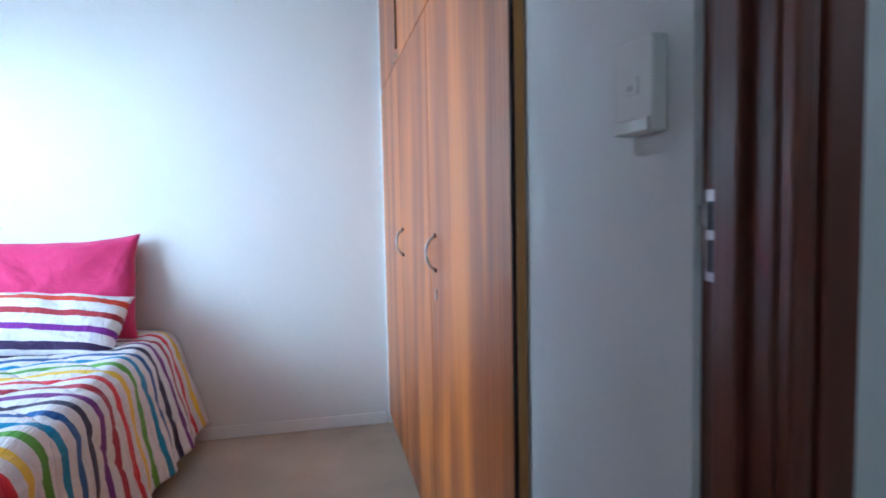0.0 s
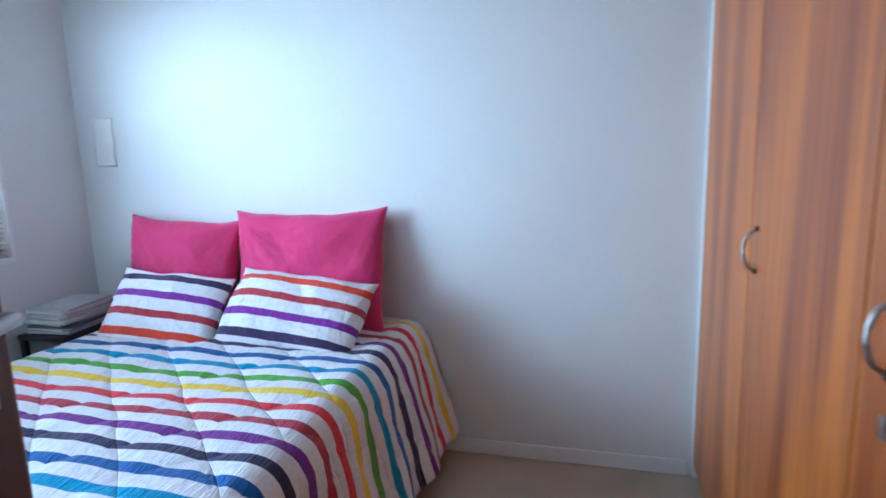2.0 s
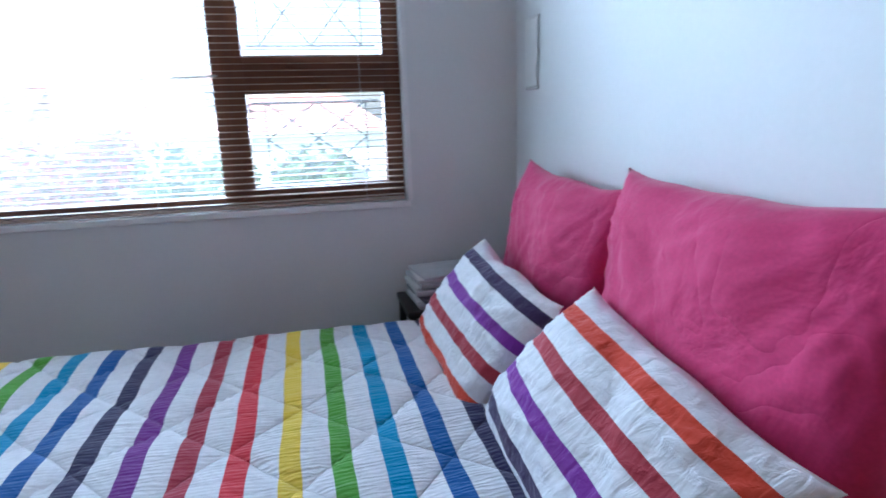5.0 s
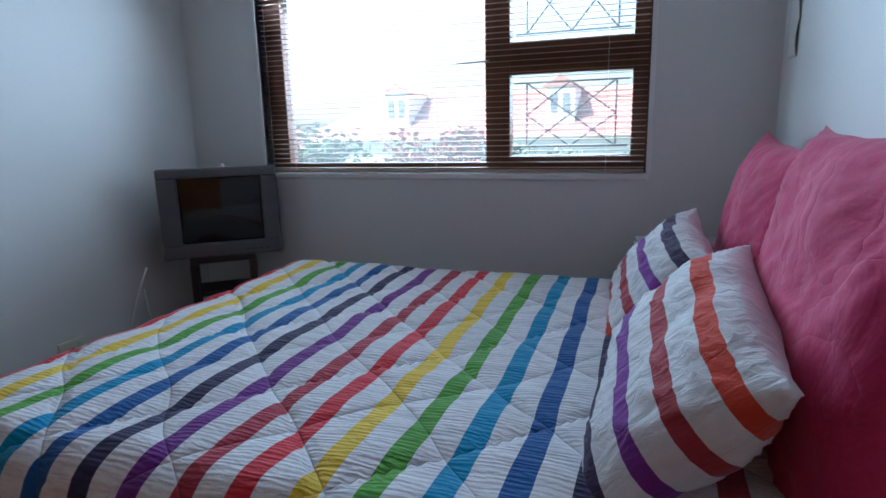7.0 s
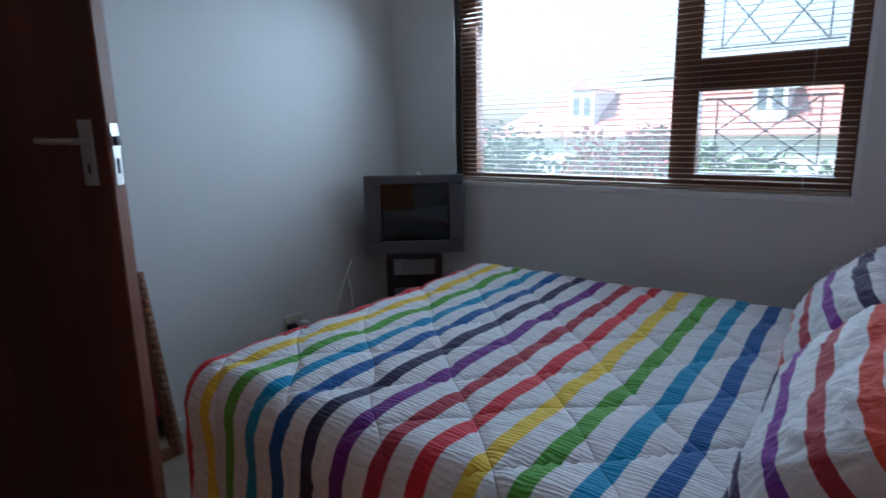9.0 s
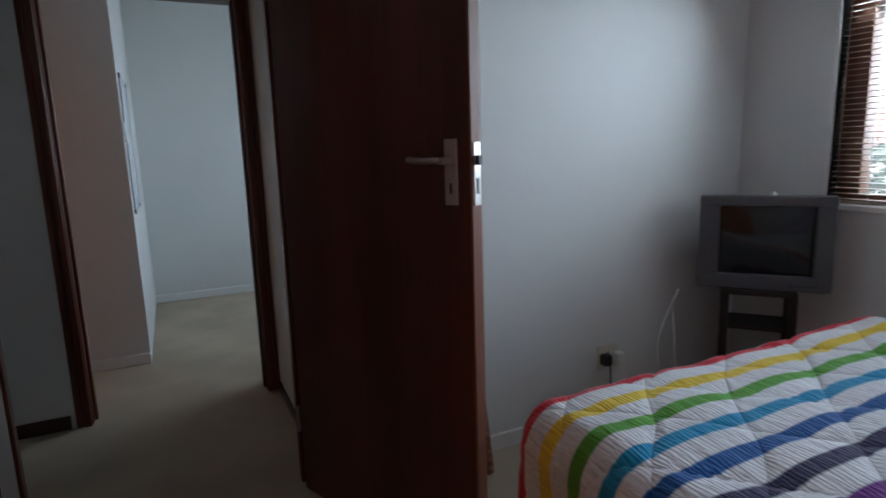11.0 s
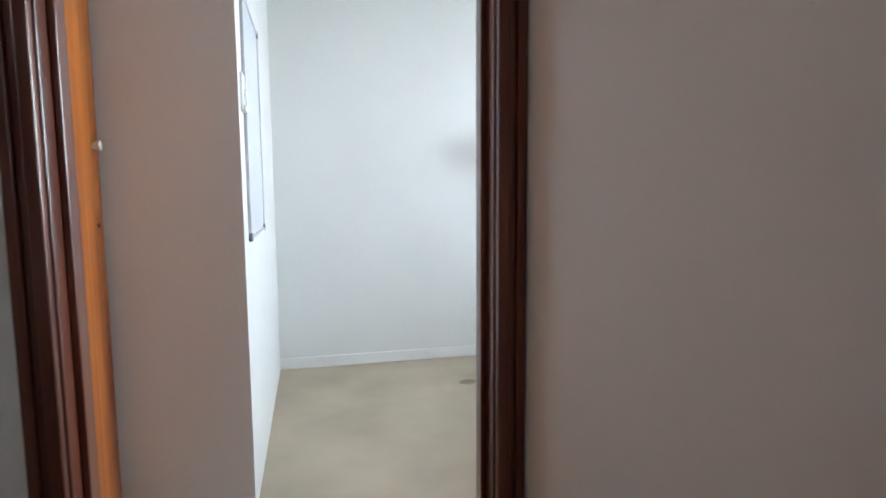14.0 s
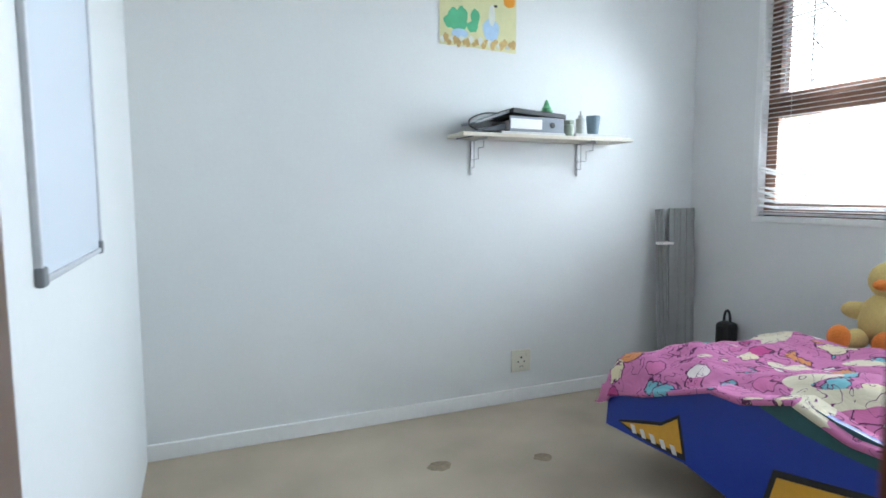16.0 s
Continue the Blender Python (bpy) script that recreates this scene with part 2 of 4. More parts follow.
def rod(points, r, n=8):
    """A rod of round section along a line of points."""
    bm = bmesh.new()
    rings = []
    pts = [Vector(p) for p in points]
    for k, p in enumerate(pts):
        d = (pts[min(k + 1, len(pts) - 1)] - pts[max(k - 1, 0)]).normalized()
        q = d.to_track_quat("Z", "Y")
        rings.append([bm.verts.new(p + q @ Vector((r * math.cos(2 * math.pi * i / n), r * math.sin(2 * math.pi * i / n), 0))) for i in range(n)])
    for a, b in zip(rings, rings[1:]):
        for i in range(n):
            bm.faces.new((a[i], a[(i + 1) % n], b[(i + 1) % n], b[i]))
    bm.faces.new(rings[0][::-1])
    bm.faces.new(rings[-1])
    return bm


def prism(points, y0, y1):
    """An outline in x and z, given thickness in y."""
    bm = bmesh.new()
    a = [bm.verts.new((x, y0, z)) for x, z in points]
    b = [bm.verts.new((x, y1, z)) for x, z in points]
    bm.faces.new(a)
    bm.faces.new(b[::-1])
    for i in range(len(a)):
        j = (i + 1) % len(a)
        bm.faces.new((a[j], a[i], b[i], b[j]))
    bmesh.ops.recalc_face_normals(bm, faces=bm.faces)
    return bm


def mesh_of(name, bm, mat, smooth=False):
    me = bpy.data.meshes.new(name)
    bm.to_mesh(me)
    bm.free()
    me.materials.append(mat)
    if smooth:
        for p in me.polygons:
            p.use_smooth = True
    return me


def part(name, bm, mat, parent=None, label="", smooth=False, at=None):
    ob = new(name, mesh_of(name, bm, mat, smooth))
    if parent:
        ob.parent = parent
    if at:
        ob.matrix_basis = at
    return tagged(ob, label)


def thing(name, m, label, category, group=""):
    ob = new(name)
    ob.empty_display_size = 0.1
    ob.matrix_basis = m
    return tagged(ob, label, category, group)


def structure(name, bm, mat, label, category):
    return tagged(part(name, bm, mat), label, category, "", "structure")


# ---- structure ----
H = 2.6
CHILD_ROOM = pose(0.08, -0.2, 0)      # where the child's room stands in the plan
structure("floor", boxes((-2.7, 2.6, -3.6, 3.3, -0.1, 0.0)), CARPET, "beige short-pile carpet with worn patches", "carpet")
structure("ceiling", boxes((-2.7, 2.6, -3.6, 3.3, H, H + 0.1)), CEIL, "plain white painted ceiling", "ceiling")
structure("wall_bedhead", boxes((-2.36, 1.6, 3.06, 3.2, 0, H)), WALL, "white painted wall behind the double bed", "wall")
structure("wall_window", boxes((-2.36, -2.2, 0.15, 0.81, 0, H), (-2.36, -2.2, 2.61, 3.06, 0, H), (-2.36, -2.2, 0.81, 2.61, 0, 0.985), (-2.36, -2.2, 0.81, 2.61, 2.14, H)),
          WALL, "white painted wall around the bedroom window", "wall")
D0, D1 = 0.04, 0.957      # lining faces of the double bedroom's doorway
structure("wall_door", boxes((-2.2, -0.3, 0.15, 0.37, 0, H), (-0.3, D0 - 0.03, 0.15, 0.27, 0, H), (D0 - 0.03, D1 + 0.03, 0.15, 0.27, 2.08, H), (D1 + 0.03, 2.5, 0.15, 0.27, 0, H)), WALL, "white painted wall with the bedroom doorway", "wall")
switch_wall = boxes((0.945, 1.05, 0.27, 0.735, 0, H))
for v in switch_wall.verts:       # built a little out of square
    if v.co.x < 1 and v.co.y > 0.5:
        v.co.x = 0.893
structure("wall_switch", switch_wall, WALL, "short white wall with a light switch beside the wardrobe", "wall")
structure("wall_behind_wardrobe", boxes((1.48, 1.6, 0.27, 3.06, 0, H)), WALL, "white painted wall behind the wardrobe", "wall")
structure("wall_passage_end", boxes((-0.16, -0.035, -0.78, 0.15, 0, H)), WALL, "white painted end wall of the passage", "wall")
# unseen wall; its small opening is made up to go with the fill lamp
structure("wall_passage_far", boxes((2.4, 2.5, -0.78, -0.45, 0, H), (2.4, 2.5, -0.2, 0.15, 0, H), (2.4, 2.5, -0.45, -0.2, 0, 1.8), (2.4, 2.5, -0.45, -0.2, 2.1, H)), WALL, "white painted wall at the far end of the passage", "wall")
E0, E1 = -0.045, 0.79      # lining faces of the child's doorway
structure("wall_child_door", boxes((-2.5, E0 - 0.03, -0.715, -0.58, 0, H), (E0 - 0.03, E1 + 0.03, -0.715, -0.58, 2.08, H), (E1 + 0.03, 2.5, -0.715, -0.58, 0, H)), WALL, "white painted wall with the child's room doorway", "wall")
structure("wall_whiteboard", boxes((0.55, 1.6, -3.06, -1.40, 0, H)), WALL, "white painted wall with a whiteboard", "wall")
structure("wall_child_far", boxes((-2.5, 1.6, -3.18, -3.06, 0, H)), WALL, "white painted wall with a shelf", "wall")
W0, W1 = -2.64, -1.1
structure("wall_child_window", boxes((-2.5, -2.35, -3.06, W0, 0, H), (-2.5, -2.35, W1, -0.715, 0, H), (-2.5, -2.35, W0, W1, 0, 0.95), (-2.5, -2.35, W0, W1, 2.14, H)), WALL, "white painted wall around the child's window", "wall")
structure("wall_cupboard_back", boxes((1.48, 1.6, -1.40, -0.715, 0, H)), WALL, "white painted wall behind the cupboard", "wall")


def skirting(name, x0, x1, y0, y1, mat=SKIRT, h=0.07, label="white painted skirting board"):
    structure(name, boxes((x0, x1, y0, y1, 0, h), bevel=0.004), mat, label, "skirting")


skirting("baseboard_bedhead", -2.188, 0.84, 3.046, 3.06)
skirting("baseboard_window", -2.2, -2.188, 0.37, 3.06)
skirting("baseboard_door", -2.188, -0.3, 0.37, 0.384)
skirting("baseboard_child_far", -2.338, 0.55, -3.06, -3.046)
skirting("baseboard_child_window", -2.35, -2.338, -3.046, -0.715)
skirting("baseboard_pier", 0.55, 0.955, -1.40, -1.386)
skirting("baseboard_passage", 0.88, 2.4, -0.58, -0.566, SKIRT_DARK, 0.07, "dark stained wooden skirting board")
skirting("baseboard_passage_end", -0.035, -0.023, -0.75, 0.12, SKIRT_DARK, 0.05, "dark stained wooden skirting board")


def door_frame(name, x0, x1, y0, y1, label, sides, wide=0.064):
    """A timber lining with a stop and architraves; sides: which faces of the wall carry an architrave."""
    f = tagged(new(name), label, "door frame", "", "structure")
    for a, b in ((x0 - 0.03, x0), (x1, x1 + 0.03)):
        part("jamb", boxes((a, b, y0, y1, 0, 2.08), bevel=0.003), FRAME, f)
    part("head", boxes((x0, x1, y0, y1, 2.05, 2.08), bevel=0.003), FRAME_H, f)
    ym = (y0 + y1) / 2
    for a, b in ((x0, x0 + 0.014), (x1 - 0.014, x1)):
        part("stop", boxes((a, b, ym - 0.02, ym + 0.02, 0, 2.05), bevel=0.003), FRAME, f)
    for out in sides:
        y, s = (y1, 1) if out > 0 else (y0, -1)
        for edge, d in ((x0, -1), (x1, 1)):
            bm = bmesh.new()
            for w0, w1, t in ((0.0, 0.026, 0.022), (0.026, 0.042, 0.012), (0.042, wide, 0.018)):
                a, b = sorted((edge + d * (0.004 + w0), edge + d * (0.004 + w1)))
                p, q = sorted((y, y + s * t))
                box(bm, a, b, p, q, 0, 2.12, bevel=0.004)
            part("architrave", bm, FRAME, f)
        p, q = sorted((y, y + s * 0.018))
        part("architrave_head", boxes((x0 - 0.004, x1 + 0.004, p, q, 2.053, 2.12), bevel=0.004), FRAME_H, f)
    return f


frame_1 = door_frame("door_frame_1", D0, D1, 0.15, 0.27, "dark stained timber door frame with moulded architrave", (-1,), 0.092)
frame_2 = door_frame("door_frame_2", E0, E1, -0.715, -0.58, "dark stained timber door frame of the child's room", (1,))

# strike plate on the lock side of the bedroom's frame
sp = part("strike_plate", boxes((D1 - 0.003, D1 + 0.001, 0.234, 0.260, 1.188, 1.302), (D1 - 0.005, D1 + 0.002, 0.260, 0.274, 1.258, 1.284), bevel=0.001), STEEL, frame_1, "steel strike plate")
part("keeper_hole", boxes((D1 - 0.0045, D1 - 0.003, 0.240, 0.254, 1.252, 1.288)), BLACK, sp)
part("bolt_hole", boxes((D1 - 0.0045, D1 - 0.003, 0.240, 0.254, 1.200, 1.240)), BLACK, sp)


# ---- bedroom door, standing open ----
def bedroom_door():
    hinge, latch = Vector((0.052, 0.295)), Vector((-0.278, 1.092))
    way = latch - hinge
    width = way.length
    d = tagged(new("door_1"), "dark mahogany flush door standing open into the bedroom", "door", "", "structure")
    d.matrix_basis = pose(hinge.x, hinge.y, 0, 0, 0, math.degrees(math.atan2(way.y, way.x)))
    # local x runs from hinge to latch, local y points to the wall behind
    part("leaf", boxes((0, width - 0.006, 0, 0.042, 0.015, 2.04), bevel=0.003), MAHOG, d)
    part("lipping", boxes((width - 0.006, width, 0.001, 0.041, 0.016, 2.039), bevel=0.002), EDGE, d, "lighter bare timber lock edge")
    z = 1.262
    fore = part("lock_forend", boxes((width, width + 0.003, 0.008, 0.034, z - 0.115, z + 0.045), bevel=0.001), STEEL, d, "steel lock forend")
    part("latch_bolt", boxes((width + 0.003, width + 0.012, 0.014, 0.030, z - 0.012, z + 0.012), bevel=0.002), BLACK, fore)
    part("key_bolt", boxes((width + 0.003, width + 0.004, 0.016, 0.026, z - 0.085, z - 0.045)), BLACK, fore)
    for side, yo in ((-1, 0.0), (1, 0.042)):
        x = width - 0.065
        y0, y1 = sorted((yo, yo + side * 0.006))
        plate = part("handle_plate", boxes((x - 0.021, x + 0.021, y0, y1, z - 0.115, z + 0.055), bevel=0.002), STEEL, d, "brushed steel back plate")
        bm = cylinder(bmesh.new(), (x, yo + side * 0.005, z), (x, yo + side * 0.05, z), 0.009)
        part("spindle", bm, STEEL, plate, smooth=False)
        pts = [(x, yo + side * 0.05, z), (x - 0.02, yo + side * 0.053, z + 0.002), (x - 0.06, yo + side * 0.052, z), (x - 0.115, yo + side * 0.046, z + 0.004)]
        lever = part("lever", rod(pts, 0.0085, 10), STEEL, plate, smooth=True)
        y0, y1 = sorted((yo + side * 0.006, yo + side * 0.007))
        part("keyhole", boxes((x - 0.004, x + 0.004, y0, y1, z - 0.085, z - 0.058)), BLACK, plate)
    for hz in (0.25, 1.8):
        part("hinge", cylinder(bmesh.new(), (-0.006, -0.004, hz), (-0.006, -0.004, hz + 0.1), 0.007), DULL, d)


bedroom_door()


# ---- built-in wardrobe ----
def wardrobe():
    w = thing("wardrobe", pose(0, 0, 0), "built-in wardrobe with orange-brown wood doors and top cupboards", "wardrobe")
    X, y0, y1 = 0.862, 0.738, 3.045
    part("carcass", boxes((X + 0.024, 1.47, 0.742, y1, 0.06, H - 0.01)), GAP, w)
    part("plinth", boxes((X + 0.03, 1.4, 0.742, y1, 0, 0.06)), WARD_EDGE, w)
    part("end_panel", boxes((X + 0.009, 0.892, 0.727, 0.737, 0.0, H - 0.01), bevel=0.002), WARD_EDGE, w, "lighter wooden cover strip")
    # solid strip; the dark of the gap here is only its colour
    part("edge_gap", boxes((X + 0.001, X + 0.009, 0.731, 0.7375, 0.0, H - 0.01)), GAP, w)
    part("scribe_strip", boxes((X - 0.004, X + 0.03, 3.038, 3.058, 0.0, H - 0.01), bevel=0.003), SKIRT, w, "white painted scribe strip against the wall")
    for a, b, knob in ((2.338, 3.035, None), (1.615, 2.332, 2.265), (0.738, 1.609, 1.515)):
        d = part("door", boxes((X, X + 0.022, a, b, 0.065, 1.982), bevel=0.002), WARD, w)
        part("top_door", boxes((X, X + 0.022, a, b, 1.988, H - 0.02), bevel=0.002), WARD, w)
        if knob:
            za, zb = 1.083, 1.20
            pts = [(X, knob, za)] + [(X - 0.008 - 0.026 * math.sin(math.pi * k / 8) ** 0.7, knob, za + (zb - za) * k / 8) for k in range(1, 8)] + [(X, knob, zb)]
            handle = part("handle", rod(pts, 0.0055, 8), STEEL, d, "bowed steel pull handle", smooth=True)
            for z in (za, zb):
                part("rose", cylinder(bmesh.new(), (X - 0.006, knob, z), (X, knob, z), 0.008), BLACK, handle)
            if knob < 2:
                part("key_escutcheon", boxes((X - 0.004, X, knob - 0.008, knob + 0.008, 0.98, 1.02), bevel=0.001), DULL, d, "small worn metal keyhole plate")
    part("top_catch", boxes((X - 0.008, X, 2.325, 2.345, 1.995, 2.015), bevel=0.002), DULL, w)
    part("top_catch", boxes((X - 0.008, X, 2.42, 2.438, 1.99, 2.002), bevel=0.002), DULL, w)
    part("hinge", boxes((X - 0.006, X, 2.96, 2.98, 1.955, 1.982), bevel=0.002), DULL, w)
    part("cover_strip", boxes((X - 0.007, X, 2.329, 2.341, 2.04, H - 0.02), bevel=0.002), GAP, w)


wardrobe()


def light_switch(name, m, label, deep):
    s = thing(name, m, label, "light switch")
    part("plate", boxes((-deep, 0, -0.039, 0.039, -0.064, 0.064), bevel=0.004), PLASTIC, s)
    part("rocker", boxes((-deep - 0.0035, -deep, -0.013, 0.013, -0.012, 0.012), bevel=0.002), PLASTIC, s)
    part("lower_rim", boxes((-deep - 0.007, -deep, -0.038, 0.038, -0.064, -0.044), bevel=0.003), PLASTIC, s)
    part("indicator", boxes((-deep - 0.0045, -deep - 0.0035, -0.004, 0.008, -0.006, 0.002)), DULL, s)


light_switch("light_switch", pose(0.9352, 0.355, 1.447, 0, 0, 6.4), "white plastic light switch on the wall beside the door", 0.026)
light_switch("light_switch", pose(0.55, -1.50, 1.45), "white plastic light switch by the whiteboard", 0.009)


def notice():
    """A blank sheet on the wall, its free edge lifted in two places."""
    bm = bmesh.new()
    n, m = 10, 16
    w, h = 0.13, 0.25
    g = [[bm.verts.new((w * i / n, -0.003 - 0.010 * (i / n) ** 3 * abs(math.sin(2 * math.pi * j / m)), h * j / m)) for j in range(m + 1)] for i in range(n + 1)]
    for i in range(n):
        for j in range(m):
            bm.faces.new((g[i][j], g[i + 1][j], g[i + 1][j + 1], g[i][j + 1]))
    ob = part("notice", bm, PLASTIC, smooth=True, at=pose(-2.10, 3.06, 1.40, 0, 1, 0))
    t = ob.modifiers.new("thickness", "SOLIDIFY")
    t.thickness = 0.0015
    tagged(ob, "blank white sheet fixed to the wall above the bed", "notice")


notice()


# ---- windows ----
def glass():
    m, tree, b = material("window_glass", 0.02)
    out = tree.nodes["Material Output"]
    tr = tree.nodes.new("ShaderNodeBsdfTransparent")
    gl = node(tree, "ShaderNodeBsdfGlossy", Roughness=0.02)
    fr = node(tree, "ShaderNodeFresnel", IOR=1.45)
    mx = tree.nodes.new("ShaderNodeMixShader")
    tree.links.new(fr.outputs[0], mx.inputs[0])
    tree.links.new(tr.outputs[0], mx.inputs[1])
    tree.links.new(gl.outputs[0], mx.inputs[2])
    # a translucent share puts a pale haze on the pane, for glare outside
    glare = tree.nodes.new("ShaderNodeBsdfTranslucent")
    glare_noise = node(tree, "ShaderNodeTexNoise", Scale=3.0, Detail=4).outputs[0]
    veil = tree.nodes.new("ShaderNodeMixShader")
    tree.links.new(math_node(tree, "ADD", math_node(tree, "MULTIPLY", glare_noise, 0.025), 0.03), veil.inputs[0])
    tree.links.new(mx.outputs[0], veil.inputs[1])
    tree.links.new(glare.outputs[0], veil.inputs[2])
    tree.links.new(veil.outputs[0], out.inputs[0])
    return m


GLASS = glass()


def pane(w, x, y0, y1, z0, z1):
    p = part("pane", boxes((x - 0.002, x + 0.002, y0, y1, z0, z1)), GLASS, w)
    p.visible_shadow = False


def grille(w, x, y0, y1, z0, z1, ny, nz):
    """Diamond burglar bars with an outer rod."""
    r = 0.0042
    g = part("burglar_bar", rod([(x, y0, z0), (x, y0, z1)], r, 6), BLACK, w, "thin black steel burglar bars in diamonds")
    part("bar", rod([(x, y1, z0), (x, y1, z1)], r, 6), BLACK, g)
    part("bar", rod([(x, y0 - 0.05, z1), (x, y1 + 0.05, z1)], r, 6), BLACK, g)
    part("bar", rod([(x, y0 - 0.05, z0), (x, y1 + 0.05, z0)], r, 6), BLACK, g)
    dy, dz = (y1 - y0) / ny, (z1 - z0) / nz
    for i in range(-nz, ny):
        for s in (1, -1):
            lo, hi = max(0, -i), min(nz, ny - i)
            if hi <= lo:
                continue
            pts = [(x + 0.004 * s, y0 + (i + k) * dy, z0 + (k if s > 0 else nz - k) * dz) for k in (lo, hi)]
            part("bar", rod(pts, r, 6), BLACK, g)


def window_bedroom():
    w = tagged(new("window_1"), "brown timber window with one wide pane and two casements", "window", "", "structure")
    x0, x1 = -2.33, -2.26
    ya, yb, za, zb = 0.81, 2.61, 1.0, 2.14
    mull0, mull1 = 1.93, 2.04
    part("window_frame", boxes((x0, x1, ya, 0.905, za, zb), (x0, x1, 2.545, yb, za, zb), (x0, x1, mull0, mull1, za, zb), bevel=0.003), WIN_WOOD, w)
    part("window_rail", boxes((x0, x1, 0.905, mull0, za, 1.045), (x0, x1, mull1, 2.545, za, 1.075), (x0, x1, 0.905, mull0, 2.08, zb), (x0, x1, mull1, 2.545, 2.08, zb), (x0, x1, mull1, 2.545, 1.415, 1.55), bevel=0.003), WIN_WOOD_H, w)
    part("window_sill", boxes((-2.36, -2.19, ya - 0.01, yb + 0.01, 0.975, 1.0), bevel=0.004), SKIRT, w, "white painted window sill")
    part("lining", boxes((-2.26, -2.195, ya - 0.018, ya, 1.0, 2.14), (-2.26, -2.195, yb, yb + 0.018, 1.0, 2.14), bevel=0.003), SKIRT, w, "white painted reveal edge")
    pane(w, -2.30, 0.905, mull0, 1.045, 2.08)
    pane(w, -2.30, mull1, 2.545, 1.075, 1.415)
    pane(w, -2.30, mull1, 2.545, 1.55, 2.08)
    grille(w, -2.335, 2.10, 2.48, 1.11, 1.385, 2, 2)
    grille(w, -2.335, 2.10, 2.48, 1.59, 2.05, 2, 2)
    part("stay", rod([(-2.25, 1.80, 1.475), (-2.25, 1.95, 1.48)], 0.004, 6), DULL, w)


window_bedroom()


def blind(name, x, y0, y1, z0, z1, pitch, width, mat, label, tilt=4, droop=()):
    """A venetian blind: head rail, slats, cords, bottom rail."""
    b = thing(name, pose(x, 0, 0), label, "blind")
    part("head_rail", boxes((-0.02, 0.02, y0, y1, z1, z1 + 0.04), bevel=0.003), mat, b)
    me = mesh_of("slat", boxes((-width / 2, width / 2, y0, y1, -0.0012, 0.0012)), mat)
    n = int((z1 - z0) / pitch)
    for k in range(n):
        s = new("slat", me)
        s.parent = b
        turn = random.uniform(-1.5, 1.5)
        if k in droop:
            s.matrix_basis = pose(0, (y0 + y1) / 2, z0 + 0.02 + k * pitch + random.uniform(-0.012, 0.012), random.uniform(-6.0, 3.0), tilt + 12 + turn, 0) @ pose(0, -(y0 + y1) / 2, 0)
        else:
            s.matrix_basis = pose(0, 0, z0 + 0.02 + k * pitch, 0, tilt + turn, 0)
    part("bottom_rail", boxes((-width / 2, width / 2, y0, y1, z0, z0 + 0.012), bevel=0.003), mat, b)
    for y in (y0 + 0.15, (y0 + y1) / 2, y1 - 0.15):
        part("cord", rod([(width / 2 + 0.001, y, z0), (width / 2 + 0.001, y, z1)], 0.0009, 5), PLASTIC, b)
    return b


blind("venetian_blind", -2.225, 0.818, 2.602, 1.004, 2.08, 0.0235, 0.025, SLAT, "brown wooden venetian blind with open slats in the window")


def window_child():
    w = tagged(new("window_2"), "brown timber window with burglar bars in the child's room", "window", "", "structure")
    x0, x1 = -2.47, -2.40
    ya, yb, za, zb = W0, W1, 0.965, 2.14
    part("window_frame", boxes((x0, x1, ya, ya + 0.075, za, zb), (x0, x1, -1.80, -1.70, za, zb), (x0, x1, yb - 0.08, yb, za, zb), bevel=0.003), WIN_WOOD, w)
    part("window_rail", boxes((x0, x1, ya + 0.075, -1.80, za, 1.03), (x0, x1, ya + 0.075, -1.80, 1.46, 1.58), (x0, x1, ya + 0.075, -1.80, 2.07, zb), (x0, x1, -1.70, yb - 0.08, za, 1.03), (x0, x1, -1.70, yb - 0.08, 2.07, zb), bevel=0.003), WIN_WOOD_H, w)
    part("window_sill", boxes((-2.5, -2.34, ya - 0.01, yb + 0.01, 0.935, 0.965), bevel=0.004), SKIRT, w, "white painted window sill")
    part("lining", boxes((-2.40, -2.345, ya - 0.018, ya + 0.018, 0.965, 2.14), bevel=0.003), SKIRT, w, "white painted reveal edge")
    pane(w, -2.435, ya + 0.075, -1.80, 1.03, 1.46)
    pane(w, -2.435, ya + 0.075, -1.80, 1.58, 2.07)
    pane(w, -2.435, -1.70, yb - 0.08, 1.03, 2.07)
    grille(w, -2.478, -2.46, -1.88, 1.07, 1.43, 3, 2)
    grille(w, -2.478, -2.46, -1.88, 1.62, 2.04, 3, 2)


window_child()
child_blind = blind("venetian_blind", -2.37, W0 + 0.022, W1 - 0.008, 0.972, 2.08, 0.0235, 0.025, SLAT_WHITE, "white venetian blind with crooked lower slats", 4)


def bent_slat(z, lift, x):
    """A slat kinked upwards at the cord, near the reveal."""
    bm = bmesh.new()
    rings = []
    for y, h in ((W0 + 0.024, z + lift), (W0 + 0.09, z + lift * 0.45), (W0 + 0.135, z), (W1 - 0.012, z)):
        rings.append([bm.verts.new((x + dx, y, h + dz)) for dx, dz in ((-0.011, 0.002), (0.012, -0.006), (0.012, -0.004), (-0.011, 0.004))])
    for p, q in zip(rings, rings[1:]):
        for k in range(4):
            bm.faces.new((p[k], p[(k + 1) % 4], q[(k + 1) % 4], q[k]))
    bm.faces.new(rings[0])
    bm.faces.new(rings[-1][::-1])
    bmesh.ops.recalc_face_normals(bm, faces=bm.faces)
    part("bent_slat", bm, SKIRT, child_blind, "white slat bent upwards at its end")


